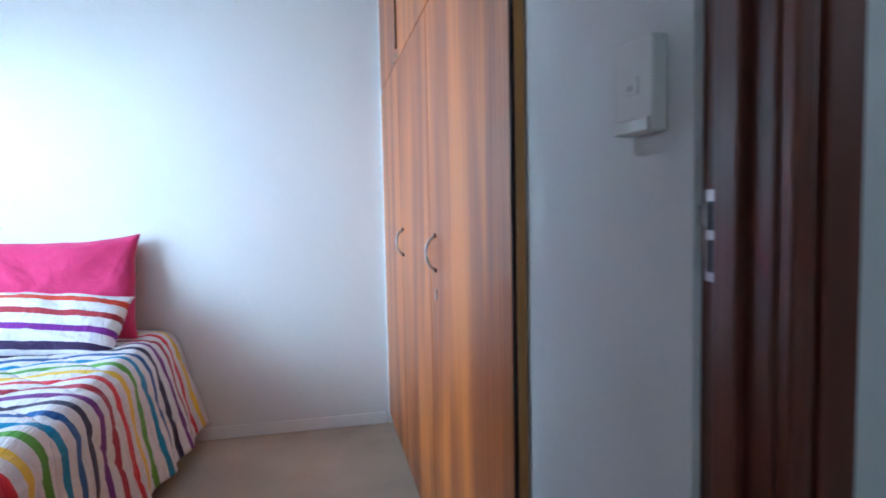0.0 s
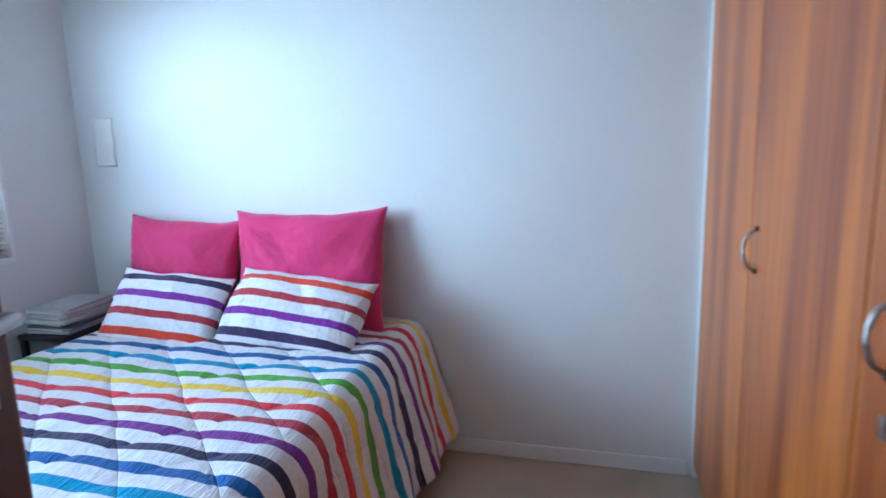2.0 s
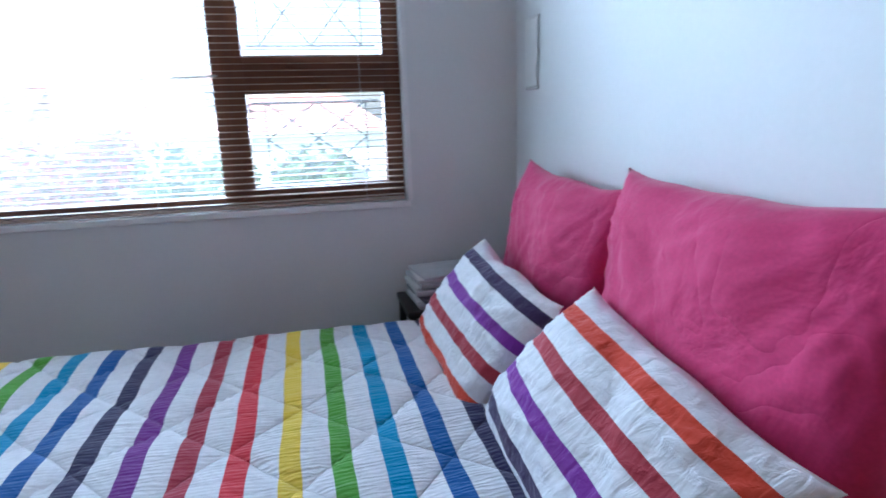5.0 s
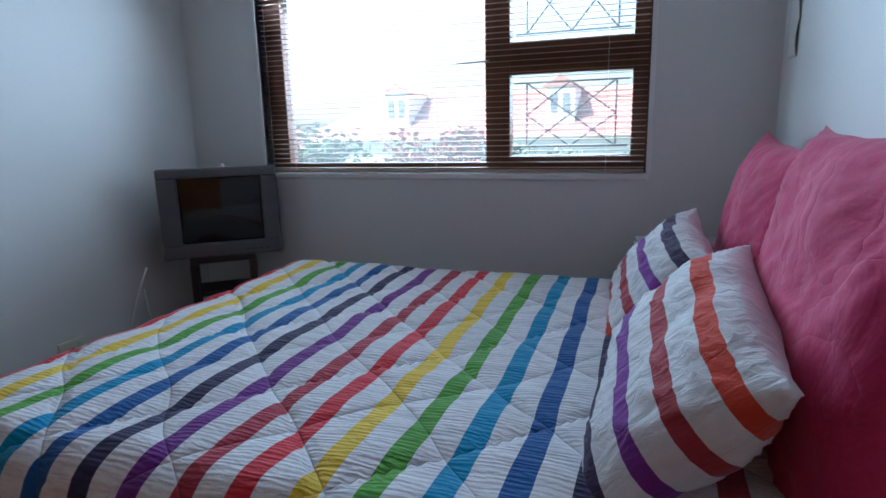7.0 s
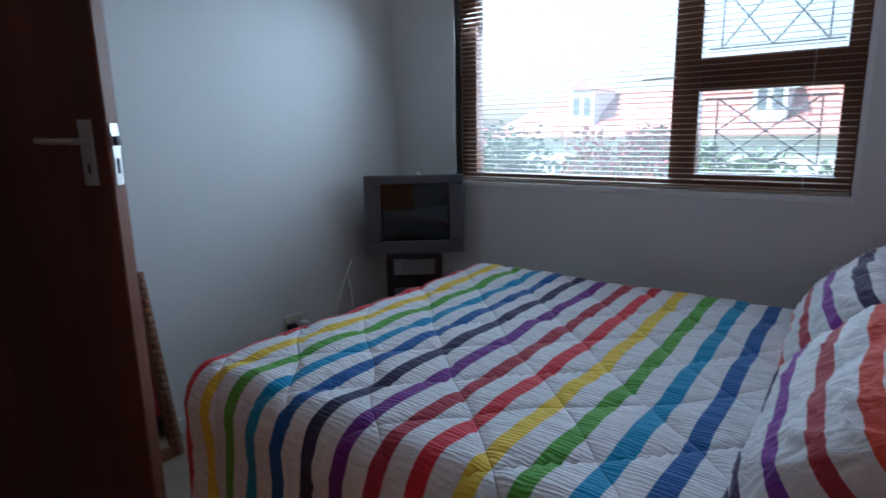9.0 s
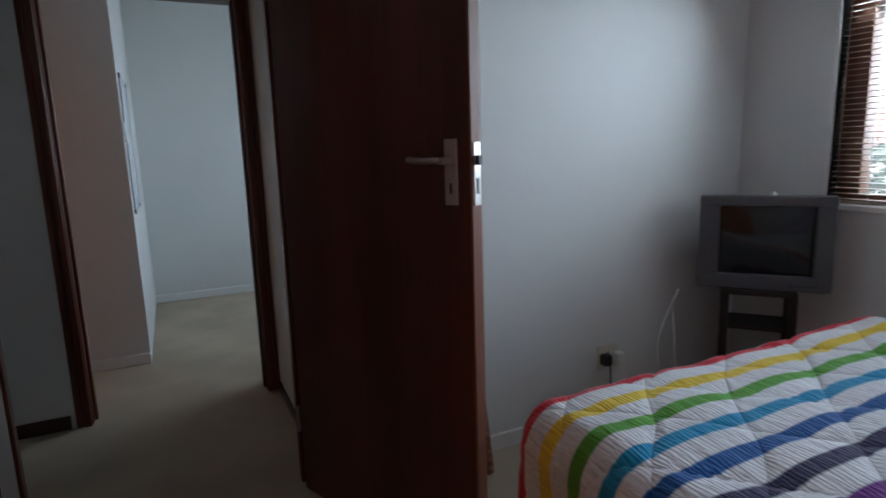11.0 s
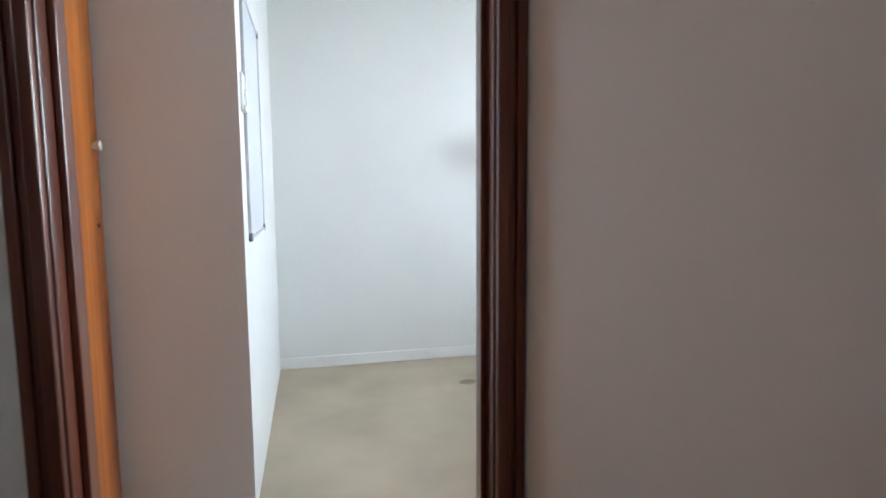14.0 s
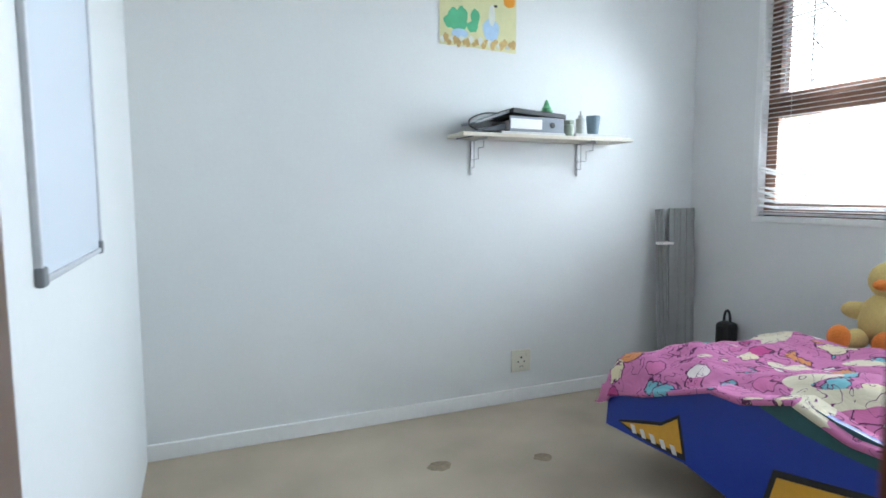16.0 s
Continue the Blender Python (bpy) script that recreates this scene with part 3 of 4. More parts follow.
for z, lift in ((1.185, 0.03), (1.172, 0.026), (1.095, 0.022), (1.06, 0.034), (1.035, 0.022), (1.008, 0.014)):
    bent_slat(z, lift, 0.02)



# ---- double bed ----
def pillow(name, w, h, t, mat, m, label, seed, group):
    """A stuffed cushion, upright in x and z, with pinched corners and creases."""
    nx, nz = 52, 46
    bm = bmesh.new()
    rows = {}
    for side in (-1, 1):
        for i in range(nx + 1):
            for j in range(nz + 1):
                edge = i in (0, nx) or j in (0, nz)
                if edge and side > 0:
                    rows[side, i, j] = rows[-1, i, j]
                    continue
                u, v = 2 * i / nx - 1, 2 * j / nz - 1
                pinch = 1 - 0.07 * (1 - abs(v) ** 3) * abs(u) ** 6
                pinch_v = 1 - 0.08 * (1 - abs(u) ** 3) * abs(v) ** 6
                x, z = u * pinch * w / 2, v * pinch_v * h / 2
                full = max(0, (1 - abs(u) ** 2.6)) ** 0.55 * max(0, (1 - abs(v) ** 2.6)) ** 0.55
                y = side * t / 2 * full
                n = noise.noise(Vector((x * 5 + seed, z * 5, side * 3.0 + seed)))
                n2 = noise.noise(Vector(((x + z) * 9 + seed, (x - z) * 3.5, side * 5.0)))
                y += (0.014 * n + 0.008 * n2) * (0.25 + full)
                # sharp creases that run in from the corners and seams
                for cx, cz, wide in ((-1, -1, 5.0), (1, 1, 6.0), (1, -1, 4.5), (-1, 1, 5.5)):
                    px, pz = u - cx * 1.05, v - cz * 1.05
                    rad, ang = math.hypot(px, pz), math.atan2(pz, px)
                    w2 = noise.noise(Vector((ang * wide + seed, rad * 1.1, side * 2.0 + cx)))
                    y += side * 0.011 * max(0.0, 1 - abs(w2) * 5) * max(0.0, 1 - rad / 1.7) * min(1.0, full * 2)
                w3 = noise.noise(Vector((x * 6 + 0.6 * noise.noise(Vector((x * 9, z * 9, seed))) + seed, z * 11, side)))
                y += side * 0.005 * max(0.0, 1 - abs(w3) * 6) * min(1.0, full * 2)
                x += 0.012 * noise.noise(Vector((z * 6, seed, x)))
                z += 0.012 * noise.noise(Vector((x * 6, seed + 4, z)))
                rows[side, i, j] = bm.verts.new((x, y, z))
    for side in (-1, 1):
        for i in range(nx):
            for j in range(nz):
                q = [rows[side, i, j], rows[side, i + 1, j], rows[side, i + 1, j + 1], rows[side, i, j + 1]]
                bm.faces.new(q if side < 0 else q[::-1])
    bmesh.ops.recalc_face_normals(bm, faces=bm.faces)
    ob = part(name, bm, mat, smooth=True, at=m)
    return tagged(ob, label, "pillow", group)


def bed():
    b = thing("double_bed", pose(0, 0, 0), "double bed with a dark base under a striped quilt", "bed")
    part("base", boxes((-1.78, -0.46, 1.27, 3.02, 0.06, 0.34), bevel=0.02), plain("bed_base_fabric", (0.10, 0.09, 0.09), 0.9), b)
    part("mattress", boxes((-1.80, -0.43, 1.25, 3.03, 0.34, 0.60), bevel=0.05), plain("mattress_ticking", (0.7, 0.7, 0.7), 0.9), b)
    for x in (-1.7, -0.6):
        for y in (1.37, 2.92):
            part("foot", cylinder(bmesh.new(), (x, y, 0), (x, y, 0.06), 0.03), BLACK, b)


bed()


def quilt():
    """One sheet over the mattress that hangs down three sides, quilted in diamonds."""
    xa, xb, ya, yb = -1.85, -0.315, 1.17, 3.03
    top, r, drop = 0.655, 0.10, 0.50
    bm = bmesh.new()
    step = 0.02
    lx, ly = xb - xa, yb - ya
    us = np.arange(-drop, lx + drop + step / 2, step)
    vs = np.arange(-drop, ly + step / 2, step)
    grid = {}

    def hang(d):
        """How far out and down a point lies, d past the edge along the cloth."""
        if d <= 0:
            return 0.0, 0.0
        q = r * math.pi / 2
        if d < q:
            return r * math.sin(d / r) - 0.0, r * (1 - math.cos(d / r))
        return r + (d - q) * 0.16, r + (d - q) * 0.985

    for i, u in enumerate(us):
        for j, v in enumerate(vs):
            dx = max(r - u, u - (lx - r), 0.0)
            dy = max(r - v, 0.0)
            sx = -1 if u < lx / 2 else 1
            flare = 1.0 if sx < 0 else 0.15 + 1.9 * max(0.0, min(1.0, (v - 0.1) / ly))
            if dx > 0 and dy > 0:
                d = math.hypot(dx, dy)
                d = min(d, drop + r)
                o, dn = hang(d)
                ax, ay = dx / math.hypot(dx, dy), dy / math.hypot(dx, dy)
                ox, oy = o * ax, o * ay
            else:
                d = max(dx, dy)
                o, dn = hang(d)
                ox, oy = (o, 0.0) if dx > 0 else (0.0, o)
            over = max(0.0, d - r * 1.2)
            x = min(max(u, r), lx - r) + sx * ox + sx * over * 0.16 * (flare - 1) * (1 if dx > 0 else 0)
            y = max(v, r) - oy * (0.75 if dy > 0 else 1)
            z = top - dn
            fold = over * 0.10
            x += fold * 0.35 * math.sin(v * 17 + 1.3 * math.sin(v * 5)) * (1 if dx > 0 and dy == 0 else 0)
            wx, wy = xa + u, ya + v
            a = (wx + wy - 1.20) / 0.29
            c = (wx - wy + 3.16) / 0.29
            puff = (abs(math.sin(math.pi * a)) * abs(math.sin(math.pi * c))) ** 0.35
            wr = noise.noise(Vector((u * 7, v * 2.5, 1))) * 0.5 + noise.noise(Vector((u * 16, v * 5, 7))) * 0.3
            lift = 0.013 * puff + 0.012 * wr + 0.02 * noise.noise(Vector((u * 1.7, v * 1.7, 3)))
            if over > 0.02:
                x += sx * lift * 0.8
                y -= 0
            else:
                z += lift
            grid[i, j] = bm.verts.new((xa + x, ya + y, max(z, 0.03)))
    for i in range(len(us) - 1):
        for j in range(len(vs) - 1):
            bm.faces.new((grid[i, j], grid[i + 1, j], grid[i + 1, j + 1], grid[i, j + 1]))
    ob = part("quilt", bm, QUILT, smooth=True)
    s = ob.modifiers.new("thickness", "SOLIDIFY")
    s.thickness, s.offset = 0.008, -1
    tagged(ob, "white quilt with rainbow stripes spread over the double bed", "quilt")


quilt()
STRIPE_UP = striped("striped_pillow_cotton_light_top", 2, -0.150, 0.085, 0.38, PILLOW_STRIPES[::-1], once=True)
STRIPE_DOWN = striped("striped_pillow_cotton_dark_top", 2, -0.150, 0.085, 0.38, PILLOW_STRIPES, once=True)
pillow("continental_pillow", 0.63, 0.60, 0.17, PINK, pose(-1.53, 2.915, 0.853, -11, 3, 0), "square plain pink pillow leaning on the wall", 1.3, "pillows on the bed")
pillow("continental_pillow", 0.77, 0.63, 0.19, PINK, pose(-0.842, 2.922, 0.876, -11, -1, 0), "square plain pink pillow leaning beside its twin", 5.1, "pillows on the bed")
pillow("bed_pillow", 0.60, 0.36, 0.16, STRIPE_DOWN, pose(-1.42, 2.655, 0.772, -38, 3, 0), "striped white pillow with the dark stripe on top", 8.2, "pillows on the bed")
pillow("bed_pillow", 0.68, 0.38, 0.18, STRIPE_UP, pose(-0.80, 2.69, 0.765, -42, 4, -3), "striped white pillow with the orange stripe on top", 11.7, "pillows on the bed")


# ---- bedside table with papers ----
def bedside():
    t = thing("bedside_table", pose(-2.03, 2.78, 0), "small black bedside table in the corner by the bed", "bedside table")
    part("top", boxes((-0.13, 0.14, -0.24, 0.19, 0.62, 0.645), bevel=0.004), BLACK, t)
    part("shelf", boxes((-0.12, 0.13, -0.22, 0.18, 0.25, 0.27), bevel=0.003), BLACK, t)
    for x in (-0.115, 0.125):
        for y in (-0.22, 0.17):
            part("leg", boxes((x - 0.013, x + 0.013, y - 0.013, y + 0.013, 0, 0.62), bevel=0.002), BLACK, t)


bedside()
PAPERS = [plain("printed_paper", (0.62, 0.62, 0.6), 0.7, vary=0.15), plain("grey_paper", (0.45, 0.46, 0.47), 0.6, vary=0.2), plain("dark_cover", (0.08, 0.09, 0.11), 0.4, vary=0.3)]
z = 0.645
for k, (t, w, d, a, c) in enumerate(((0.012, 0.23, 0.32, 4, 1), (0.01, 0.22, 0.31, -3, 0), (0.014, 0.24, 0.30, 6, 2), (0.012, 0.21, 0.30, -5, 1), (0.016, 0.23, 0.33, 2, 0), (0.01, 0.21, 0.29, -6, 0), (0.014, 0.22, 0.31, 5, 1), (0.012, 0.23, 0.30, -2, 0), (0.01, 0.21, 0.29, 7, 1))):
    mag = part("magazine", boxes((-w / 2, w / 2, -d / 2, d / 2, 0, t), bevel=0.002), PAPERS[c], at=pose(-2.035, 2.74, z, 0, 0, a))
    tagged(mag, "magazine in a loose pile on the bedside table", "magazine", "magazines on the bedside table")
    z += t + 0.0005


# ---- television on its stand ----
def television():
    s = thing("television_stand", pose(-1.99, 0.66, 0, 0, 0, 130), "small dark wooden television stand in the corner", "stand")
    DARK = wood("dark_stand_wood", (0.012, 0.007, 0.006), (0.03, 0.017, 0.014), 0.5, "z")
    part("top", boxes((-0.15, 0.15, -0.11, 0.11, 0.60, 0.625), bevel=0.004), DARK, s)
    part("shelf", boxes((-0.145, 0.145, -0.105, 0.105, 0.44, 0.46), bevel=0.003), DARK, s)
    part("shelf", boxes((-0.145, 0.145, -0.105, 0.105, 0.12, 0.14), bevel=0.003), DARK, s)
    for x in (-0.135, 0.135):
        for y in (-0.095, 0.095):
            part("leg", boxes((x - 0.016, x + 0.016, y - 0.016, y + 0.016, 0, 0.60), bevel=0.002), DARK, s)
    box_p = plain("television_case_plastic", (0.11, 0.11, 0.12), 0.45, vary=0.06)
    dark_p = plain("television_back_plastic", (0.05, 0.05, 0.055), 0.5)
    scr, tree, b = material("television_screen_glass", 0.08)
    b.inputs["Base Color"].default_value = (0.012, 0.013, 0.016, 1)
    t = thing("television", pose(-2.10, 0.58, 0.625, 0, 0, 130), "grey tube television, switched off, on the corner stand", "television")
    w, h = 0.265, 0.42
    bez = bmesh.new()
    for r in ((-w, w, -0.22, -0.16, 0, 0.065), (-w, w, -0.22, -0.16, h - 0.045, h), (-w, -w + 0.085, -0.22, -0.16, 0.065, h - 0.045), (w - 0.075, w, -0.22, -0.16, 0.065, h - 0.045)):
        box(bez, *r, bevel=0.006)
    part("bezel", bez, box_p, t)
    bm = bmesh.new()
    n = 12
    g = [[bm.verts.new((-w + 0.084 + (2 * w - 0.158) * i / n, -0.187 - 0.012 * (1 - (2 * i / n - 1) ** 2) * (1 - (2 * j / n - 1) ** 2), 0.064 + (h - 0.108) * j / n)) for j in range(n + 1)] for i in range(n + 1)]
    for i in range(n):
        for j in range(n):
            bm.faces.new((g[i][j], g[i + 1][j], g[i + 1][j + 1], g[i][j + 1]))
    part("screen", bm, scr, t, "dark curved glass screen", smooth=True)
    shell = bmesh.new()
    ra = [shell.verts.new(p) for p in ((-w + 0.01, -0.16, 0.01), (w - 0.01, -0.16, 0.01), (w - 0.01, -0.16, h - 0.01), (-w + 0.01, -0.16, h - 0.01))]
    rb = [shell.verts.new(p) for p in ((-w * 0.6, -0.04, 0.0), (w * 0.6, -0.04, 0.0), (w * 0.6, -0.04, h * 0.88), (-w * 0.6, -0.04, h * 0.88))]
    rc = [shell.verts.new(p) for p in ((-w * 0.35, 0.06, 0.03), (w * 0.35, 0.06, 0.03), (w * 0.35, 0.06, h * 0.66), (-w * 0.35, 0.06, h * 0.66))]
    for p, q in ((ra, rb), (rb, rc)):
        for i in range(4):
            shell.faces.new((p[i], p[(i + 1) % 4], q[(i + 1) % 4], q[i]))
    shell.faces.new(ra[::-1])
    shell.faces.new(rc)
    bmesh.ops.recalc_face_normals(shell, faces=shell.faces)
    part("back_shell", shell, dark_p, t)
    part("button_row", boxes(*[(0.10 + 0.03 * k, 0.118 + 0.03 * k, -0.223, -0.219, 0.022, 0.03) for k in range(4)]), dark_p, t)
    part("foot", boxes((-0.14, 0.14, -0.20, -0.04, 0.0, 0.012)), dark_p, t)
    knick = part("trinket", cylinder(bmesh.new(), (0, 0, 0), (0, 0, 0.016), 0.016, 0.01), PLASTIC, at=pose(-1.97, 0.72, 1.046))
    tagged(knick, "small white trinket on top of the television", "trinket")


television()


# ---- mirror leaning on the wall, socket and leads ----
def mirror():
    lean = pose(-0.23, 0.545, 0.0, 11, 0, 3)
    m = thing("mirror", lean, "mirror in a carved gilt-brown frame leaning against the wall", "mirror")
    gilt = plain("carved_gilt_wood", (0.24, 0.10, 0.045), 0.4, vary=0.45, grain=90, relief=0.9, distance=0.01)
    W, h = 0.42, 0.76
    for a, b in ((-W, -W + 0.05), (-0.05, 0.0)):
        part("frame_side", boxes((a, b, -0.02, 0.02, 0, h), bevel=0.008), gilt, m)
    for a, b in ((0, 0.05), (h - 0.05, h)):
        part("frame_rail", boxes((-W + 0.05, -0.05, -0.02, 0.02, a, b), bevel=0.008), gilt, m)
    for k in range(22):
        for x in (-0.025, -W + 0.025):
            part("carving", cylinder(bmesh.new(), (x, 0.021, 0.02 + k * 0.034), (x, 0.034, 0.02 + k * 0.034), 0.019, 0.008, 8), gilt, m)
    g, tree, b = material("mirror_silver", 0.03, 1.0)
    b.inputs["Base Color"].default_value = (0.85, 0.87, 0.85, 1)
    part("mirror_glass", boxes((-W + 0.05, -0.05, -0.004, 0.004, 0.05, h - 0.05)), g, m)


mirror()


def socket(name, m, label, category="socket", s=0.058, mat=CREAM):
    t = thing(name, m, label, category)
    part("plate", boxes((-s, s, -0.010, 0, -s, s), bevel=0.004), mat, t)
    for x, z, r in ((0, 0.018, 0.006), (-0.018, -0.006, 0.0045), (0.018, -0.006, 0.0045), (-0.006, -0.03, 0.003), (0.006, -0.03, 0.003)):
        part("socket_hole", cylinder(bmesh.new(), (x, -0.0112, z), (x, -0.009, z), r, n=8), BLACK, t)
    part("switch_rocker", boxes((0.026, 0.042, -0.014, -0.010, 0.022, 0.042), bevel=0.002), mat, t)
    return t


s1 = socket("wall_socket", pose(-1.36, 0.37, 0.31, 0, 0, 180), "cream wall socket with plugs and white leads beside the television")
for dx, c, n in ((-0.03, BLACK, "black"), (0.045, PLASTIC, "white")):
    p = part("plug", boxes((dx - 0.022, dx + 0.022, -0.055, -0.011, -0.03, 0.022), bevel=0.008), c)
    p.matrix_basis = pose(-1.36, 0.37, 0.31, 0, 0, 180)
    tagged(p, n + " mains plug in the socket by the television", "plug")


def lead(points, mat, label):
    pts = [Vector(p) for p in points]
    out = []
    for k in range(len(pts) - 1):
        p0, p1, p2, p3 = pts[max(k - 1, 0)], pts[k], pts[k + 1], pts[min(k + 2, len(pts) - 1)]
        for s in range(8):
            u = s / 8
            out.append(0.5 * (2 * p1 + (p2 - p0) * u + (2 * p0 - 5 * p1 + 4 * p2 - p3) * u * u + (3 * p1 - p0 - 3 * p2 + p3) * u ** 3))
    out.append(pts[-1])
    tagged(part("power_lead", rod(out, 0.004, 6), mat, smooth=True), label, "cable", "leads on the floor")


lead([(-1.40, 0.43, 0.30), (-1.42, 0.50, 0.10), (-1.40, 0.62, 0.006), (-1.58, 0.66, 0.006), (-1.74, 0.55, 0.006), (-1.66, 0.47, 0.10), (-1.60, 0.45, 0.35), (-1.72, 0.45, 0.6)], PLASTIC, "white power lead looping over the carpet")
lead([(-1.33, 0.43, 0.30), (-1.30, 0.52, 0.08), (-1.42, 0.70, 0.006), (-1.62, 0.74, 0.006), (-1.80, 0.66, 0.006)], BLACK, "black power lead trailing over the carpet")
lead([(-1.38, 0.44, 0.29), (-1.36, 0.56, 0.05), (-1.46, 0.66, 0.006), (-1.60, 0.60, 0.006), (-1.72, 0.48, 0.05), (-1.70, 0.44, 0.5)], PLASTIC, "white power lead looping over the carpet")


# ---- child's room: cupboard ----
def cupboard():
    c = thing("cupboard", pose(0, 0, 0), "built-in orange-brown wooden cupboard with white knobs", "cupboard")
    X = 0.965
    part("carcass", boxes((X + 0.022, 1.47, -1.395, -0.735, 0, H - 0.01)), GAP, c)
    d = part("door", boxes((X, X + 0.02, -1.39, -0.74, 0.04, H - 0.05), bevel=0.002), WARD, c)
    for z in (1.26, 1.02):
        if z > 1.2:
            part("knob", cylinder(bmesh.new(), (X - 0.022, -1.345, z), (X, -1.345, z), 0.016, 0.009, 14), PLASTIC, d, "round white knob", smooth=False)
        else:
            part("keyhole", cylinder(bmesh.new(), (X - 0.003, -1.35, z), (X, -1.35, z), 0.008, n=10), BLACK, d)


cupboard()


ALU = plain("matt_aluminium", (0.55, 0.56, 0.58), 0.5, 0.35)


def whiteboard():
    w = thing("whiteboard", pose(0.55, -1.83, 0.945), "white dry-wipe board in an aluminium frame on the wall", "whiteboard")
    L, h = 0.296, 0.86
    wb, tree, b = material("whiteboard_enamel", 0.25)
    b.inputs["Base Color"].default_value = (0.66, 0.71, 0.78, 1)
    part("panel", boxes((-0.007, 0, -L + 0.012, L - 0.012, 0.012, h - 0.012)), wb, w)
    for r in ((-0.012, 0, -L, L, 0, 0.012), (-0.012, 0, -L, L, h - 0.012, h), (-0.012, 0, -L, -L + 0.012, 0.012, h - 0.012), (-0.012, 0, L - 0.012, L, 0.012, h - 0.012)):
        part("frame_rail", boxes(r, bevel=0.003), ALU, w)
    for y in (-L, L):
        for z in (0, h):
            s, q = (1 if y > 0 else -1), (1 if z > 0 else -1)
            a, b2 = sorted((y + 0.003 * s, y - 0.028 * s))
            p, e = sorted((z + 0.003 * q, z - 0.028 * q))
            part("corner_cap", boxes((-0.014, 0, a, b2, p, e), bevel=0.004), plain("grey_corner_plastic", (0.16, 0.17, 0.18), 0.5), w)


whiteboard()
socket("wall_socket", pose(-1.20, -3.06, 0.217, 0, 0, 180), "square cream wall socket low on the wall under the shelf")


# ---- wall shelf and what lies on it ----
def shelf():
    s = thing("wall_shelf", pose(0, 0, 0), "pale wooden wall shelf on two wire brackets", "shelf")
    part("board", boxes((-1.745, -0.785, -3.06, -2.875, 1.345, 1.363), bevel=0.003), plain("pale_shelf_wood", (0.62, 0.56, 0.46), 0.5, vary=0.06), s)
    wire = plain("grey_bracket_wire", (0.45, 0.45, 0.45), 0.4, 0.6)
    for x in (-0.91, -1.53):
        b = part("bracket", rod([(x, -3.054, 1.345), (x, -3.054, 1.175)], 0.005, 8), wire, s)
        part("bracket_arm", rod([(x, -3.054, 1.340), (x, -2.89, 1.340)], 0.005, 8), wire, b)
        part("bracket_step", rod([(x, -3.054, 1.21), (x, -3.02, 1.21), (x, -3.02, 1.25), (x, -2.975, 1.25), (x, -2.975, 1.30), (x, -2.92, 1.30), (x, -2.92, 1.34)], 0.003, 6), wire, b)
        part("bracket_step", rod([(x, -3.054, 1.25), (x, -3.02, 1.25), (x, -3.02, 1.34)], 0.003, 6), wire, b)


shelf()


def lever_file():
    f = thing("lever_arch_file", pose(-1.165, -2.965, 1.374, 0, 0, 3), "grey and black lever arch file lying on the shelf", "file")
    grey = plain("file_board", (0.22, 0.24, 0.27), 0.5)
    part("spine", boxes((-0.16, 0.15, 0.080, 0.088, 0.0, 0.07), bevel=0.002), grey, f)
    part("cover", boxes((-0.16, 0.15, -0.09, 0.080, 0.064, 0.07), bevel=0.001), BLACK, f)
    part("cover", boxes((-0.16, 0.15, -0.09, 0.080, 0.0, 0.006), bevel=0.001), BLACK, f)
    part("label", boxes((-0.03, 0.145, 0.088, 0.0895, 0.012, 0.058)), PLASTIC, f, "white spine label")
    part("finger_ring", cylinder(bmesh.new(), (-0.09, 0.088, 0.035), (-0.09, 0.091, 0.035), 0.014), BLACK, f)
    part("pages", boxes((-0.155, 0.145, -0.085, 0.075, 0.008, 0.05)), PAPERS[0], f)


lever_file()
tagged(part("paper_sheaf", boxes((-1.33, -0.98, -3.04, -2.875, 1.363, 1.3735), bevel=0.001), PAPERS[0]), "sheaf of white paper under the file", "paper")
tagged(part("paper_sheaf", boxes((-1.72, -1.40, -3.02, -2.885, 1.363, 1.378), bevel=0.001), PAPERS[0]), "stack of white paper on the shelf", "paper")
tagged(part("laptop", boxes((-0.17, 0.14, -0.10, 0.09, 0, 0.026), bevel=0.006), BLACK, at=pose(-1.17, -2.97, 1.446, 2, -3, 4)), "closed black laptop lying on the file", "laptop")
tagged(part("book", boxes((-0.10, 0.10, -0.07, 0.07, 0, 0.025), bevel=0.003), PAPERS[2], at=pose(-0.92, -2.965, 1.364, 0, 14, 5)), "dark book leaning against the file on the shelf", "book")
tagged(part("tablet", boxes((-0.10, 0.10, -0.07, 0.07, 0, 0.012), bevel=0.003), plain("grey_case", (0.3, 0.31, 0.33), 0.4), at=pose(-0.945, -2.965, 1.432, 0, 18, 3)), "grey tablet case tilted on the books", "tablet")
lead([(-1.02, -2.93, 1.46), (-0.90, -2.90, 1.45), (-0.83, -2.90, 1.42), (-0.84, -2.90, 1.385), (-0.92, -2.892, 1.372), (-1.0, -2.892, 1.378)], BLACK, "black charger lead hanging in a loop on the shelf")


def lathe(name, profile, mat, m, label, category, n=18):
    bm = bmesh.new()
    rings = [[bm.verts.new((r * math.cos(2 * math.pi * i / n), r * math.sin(2 * math.pi * i / n), z)) for i in range(n)] for r, z in profile]
    for a, b in zip(rings, rings[1:]):
        for i in range(n):
            bm.faces.new((a[i], a[(i + 1) % n], b[(i + 1) % n], b[i]))
    bm.faces.new(rings[0][::-1])
    bm.faces.new(rings[-1])
    return tagged(part(name, bm, mat, at=m, smooth=False), label, category)


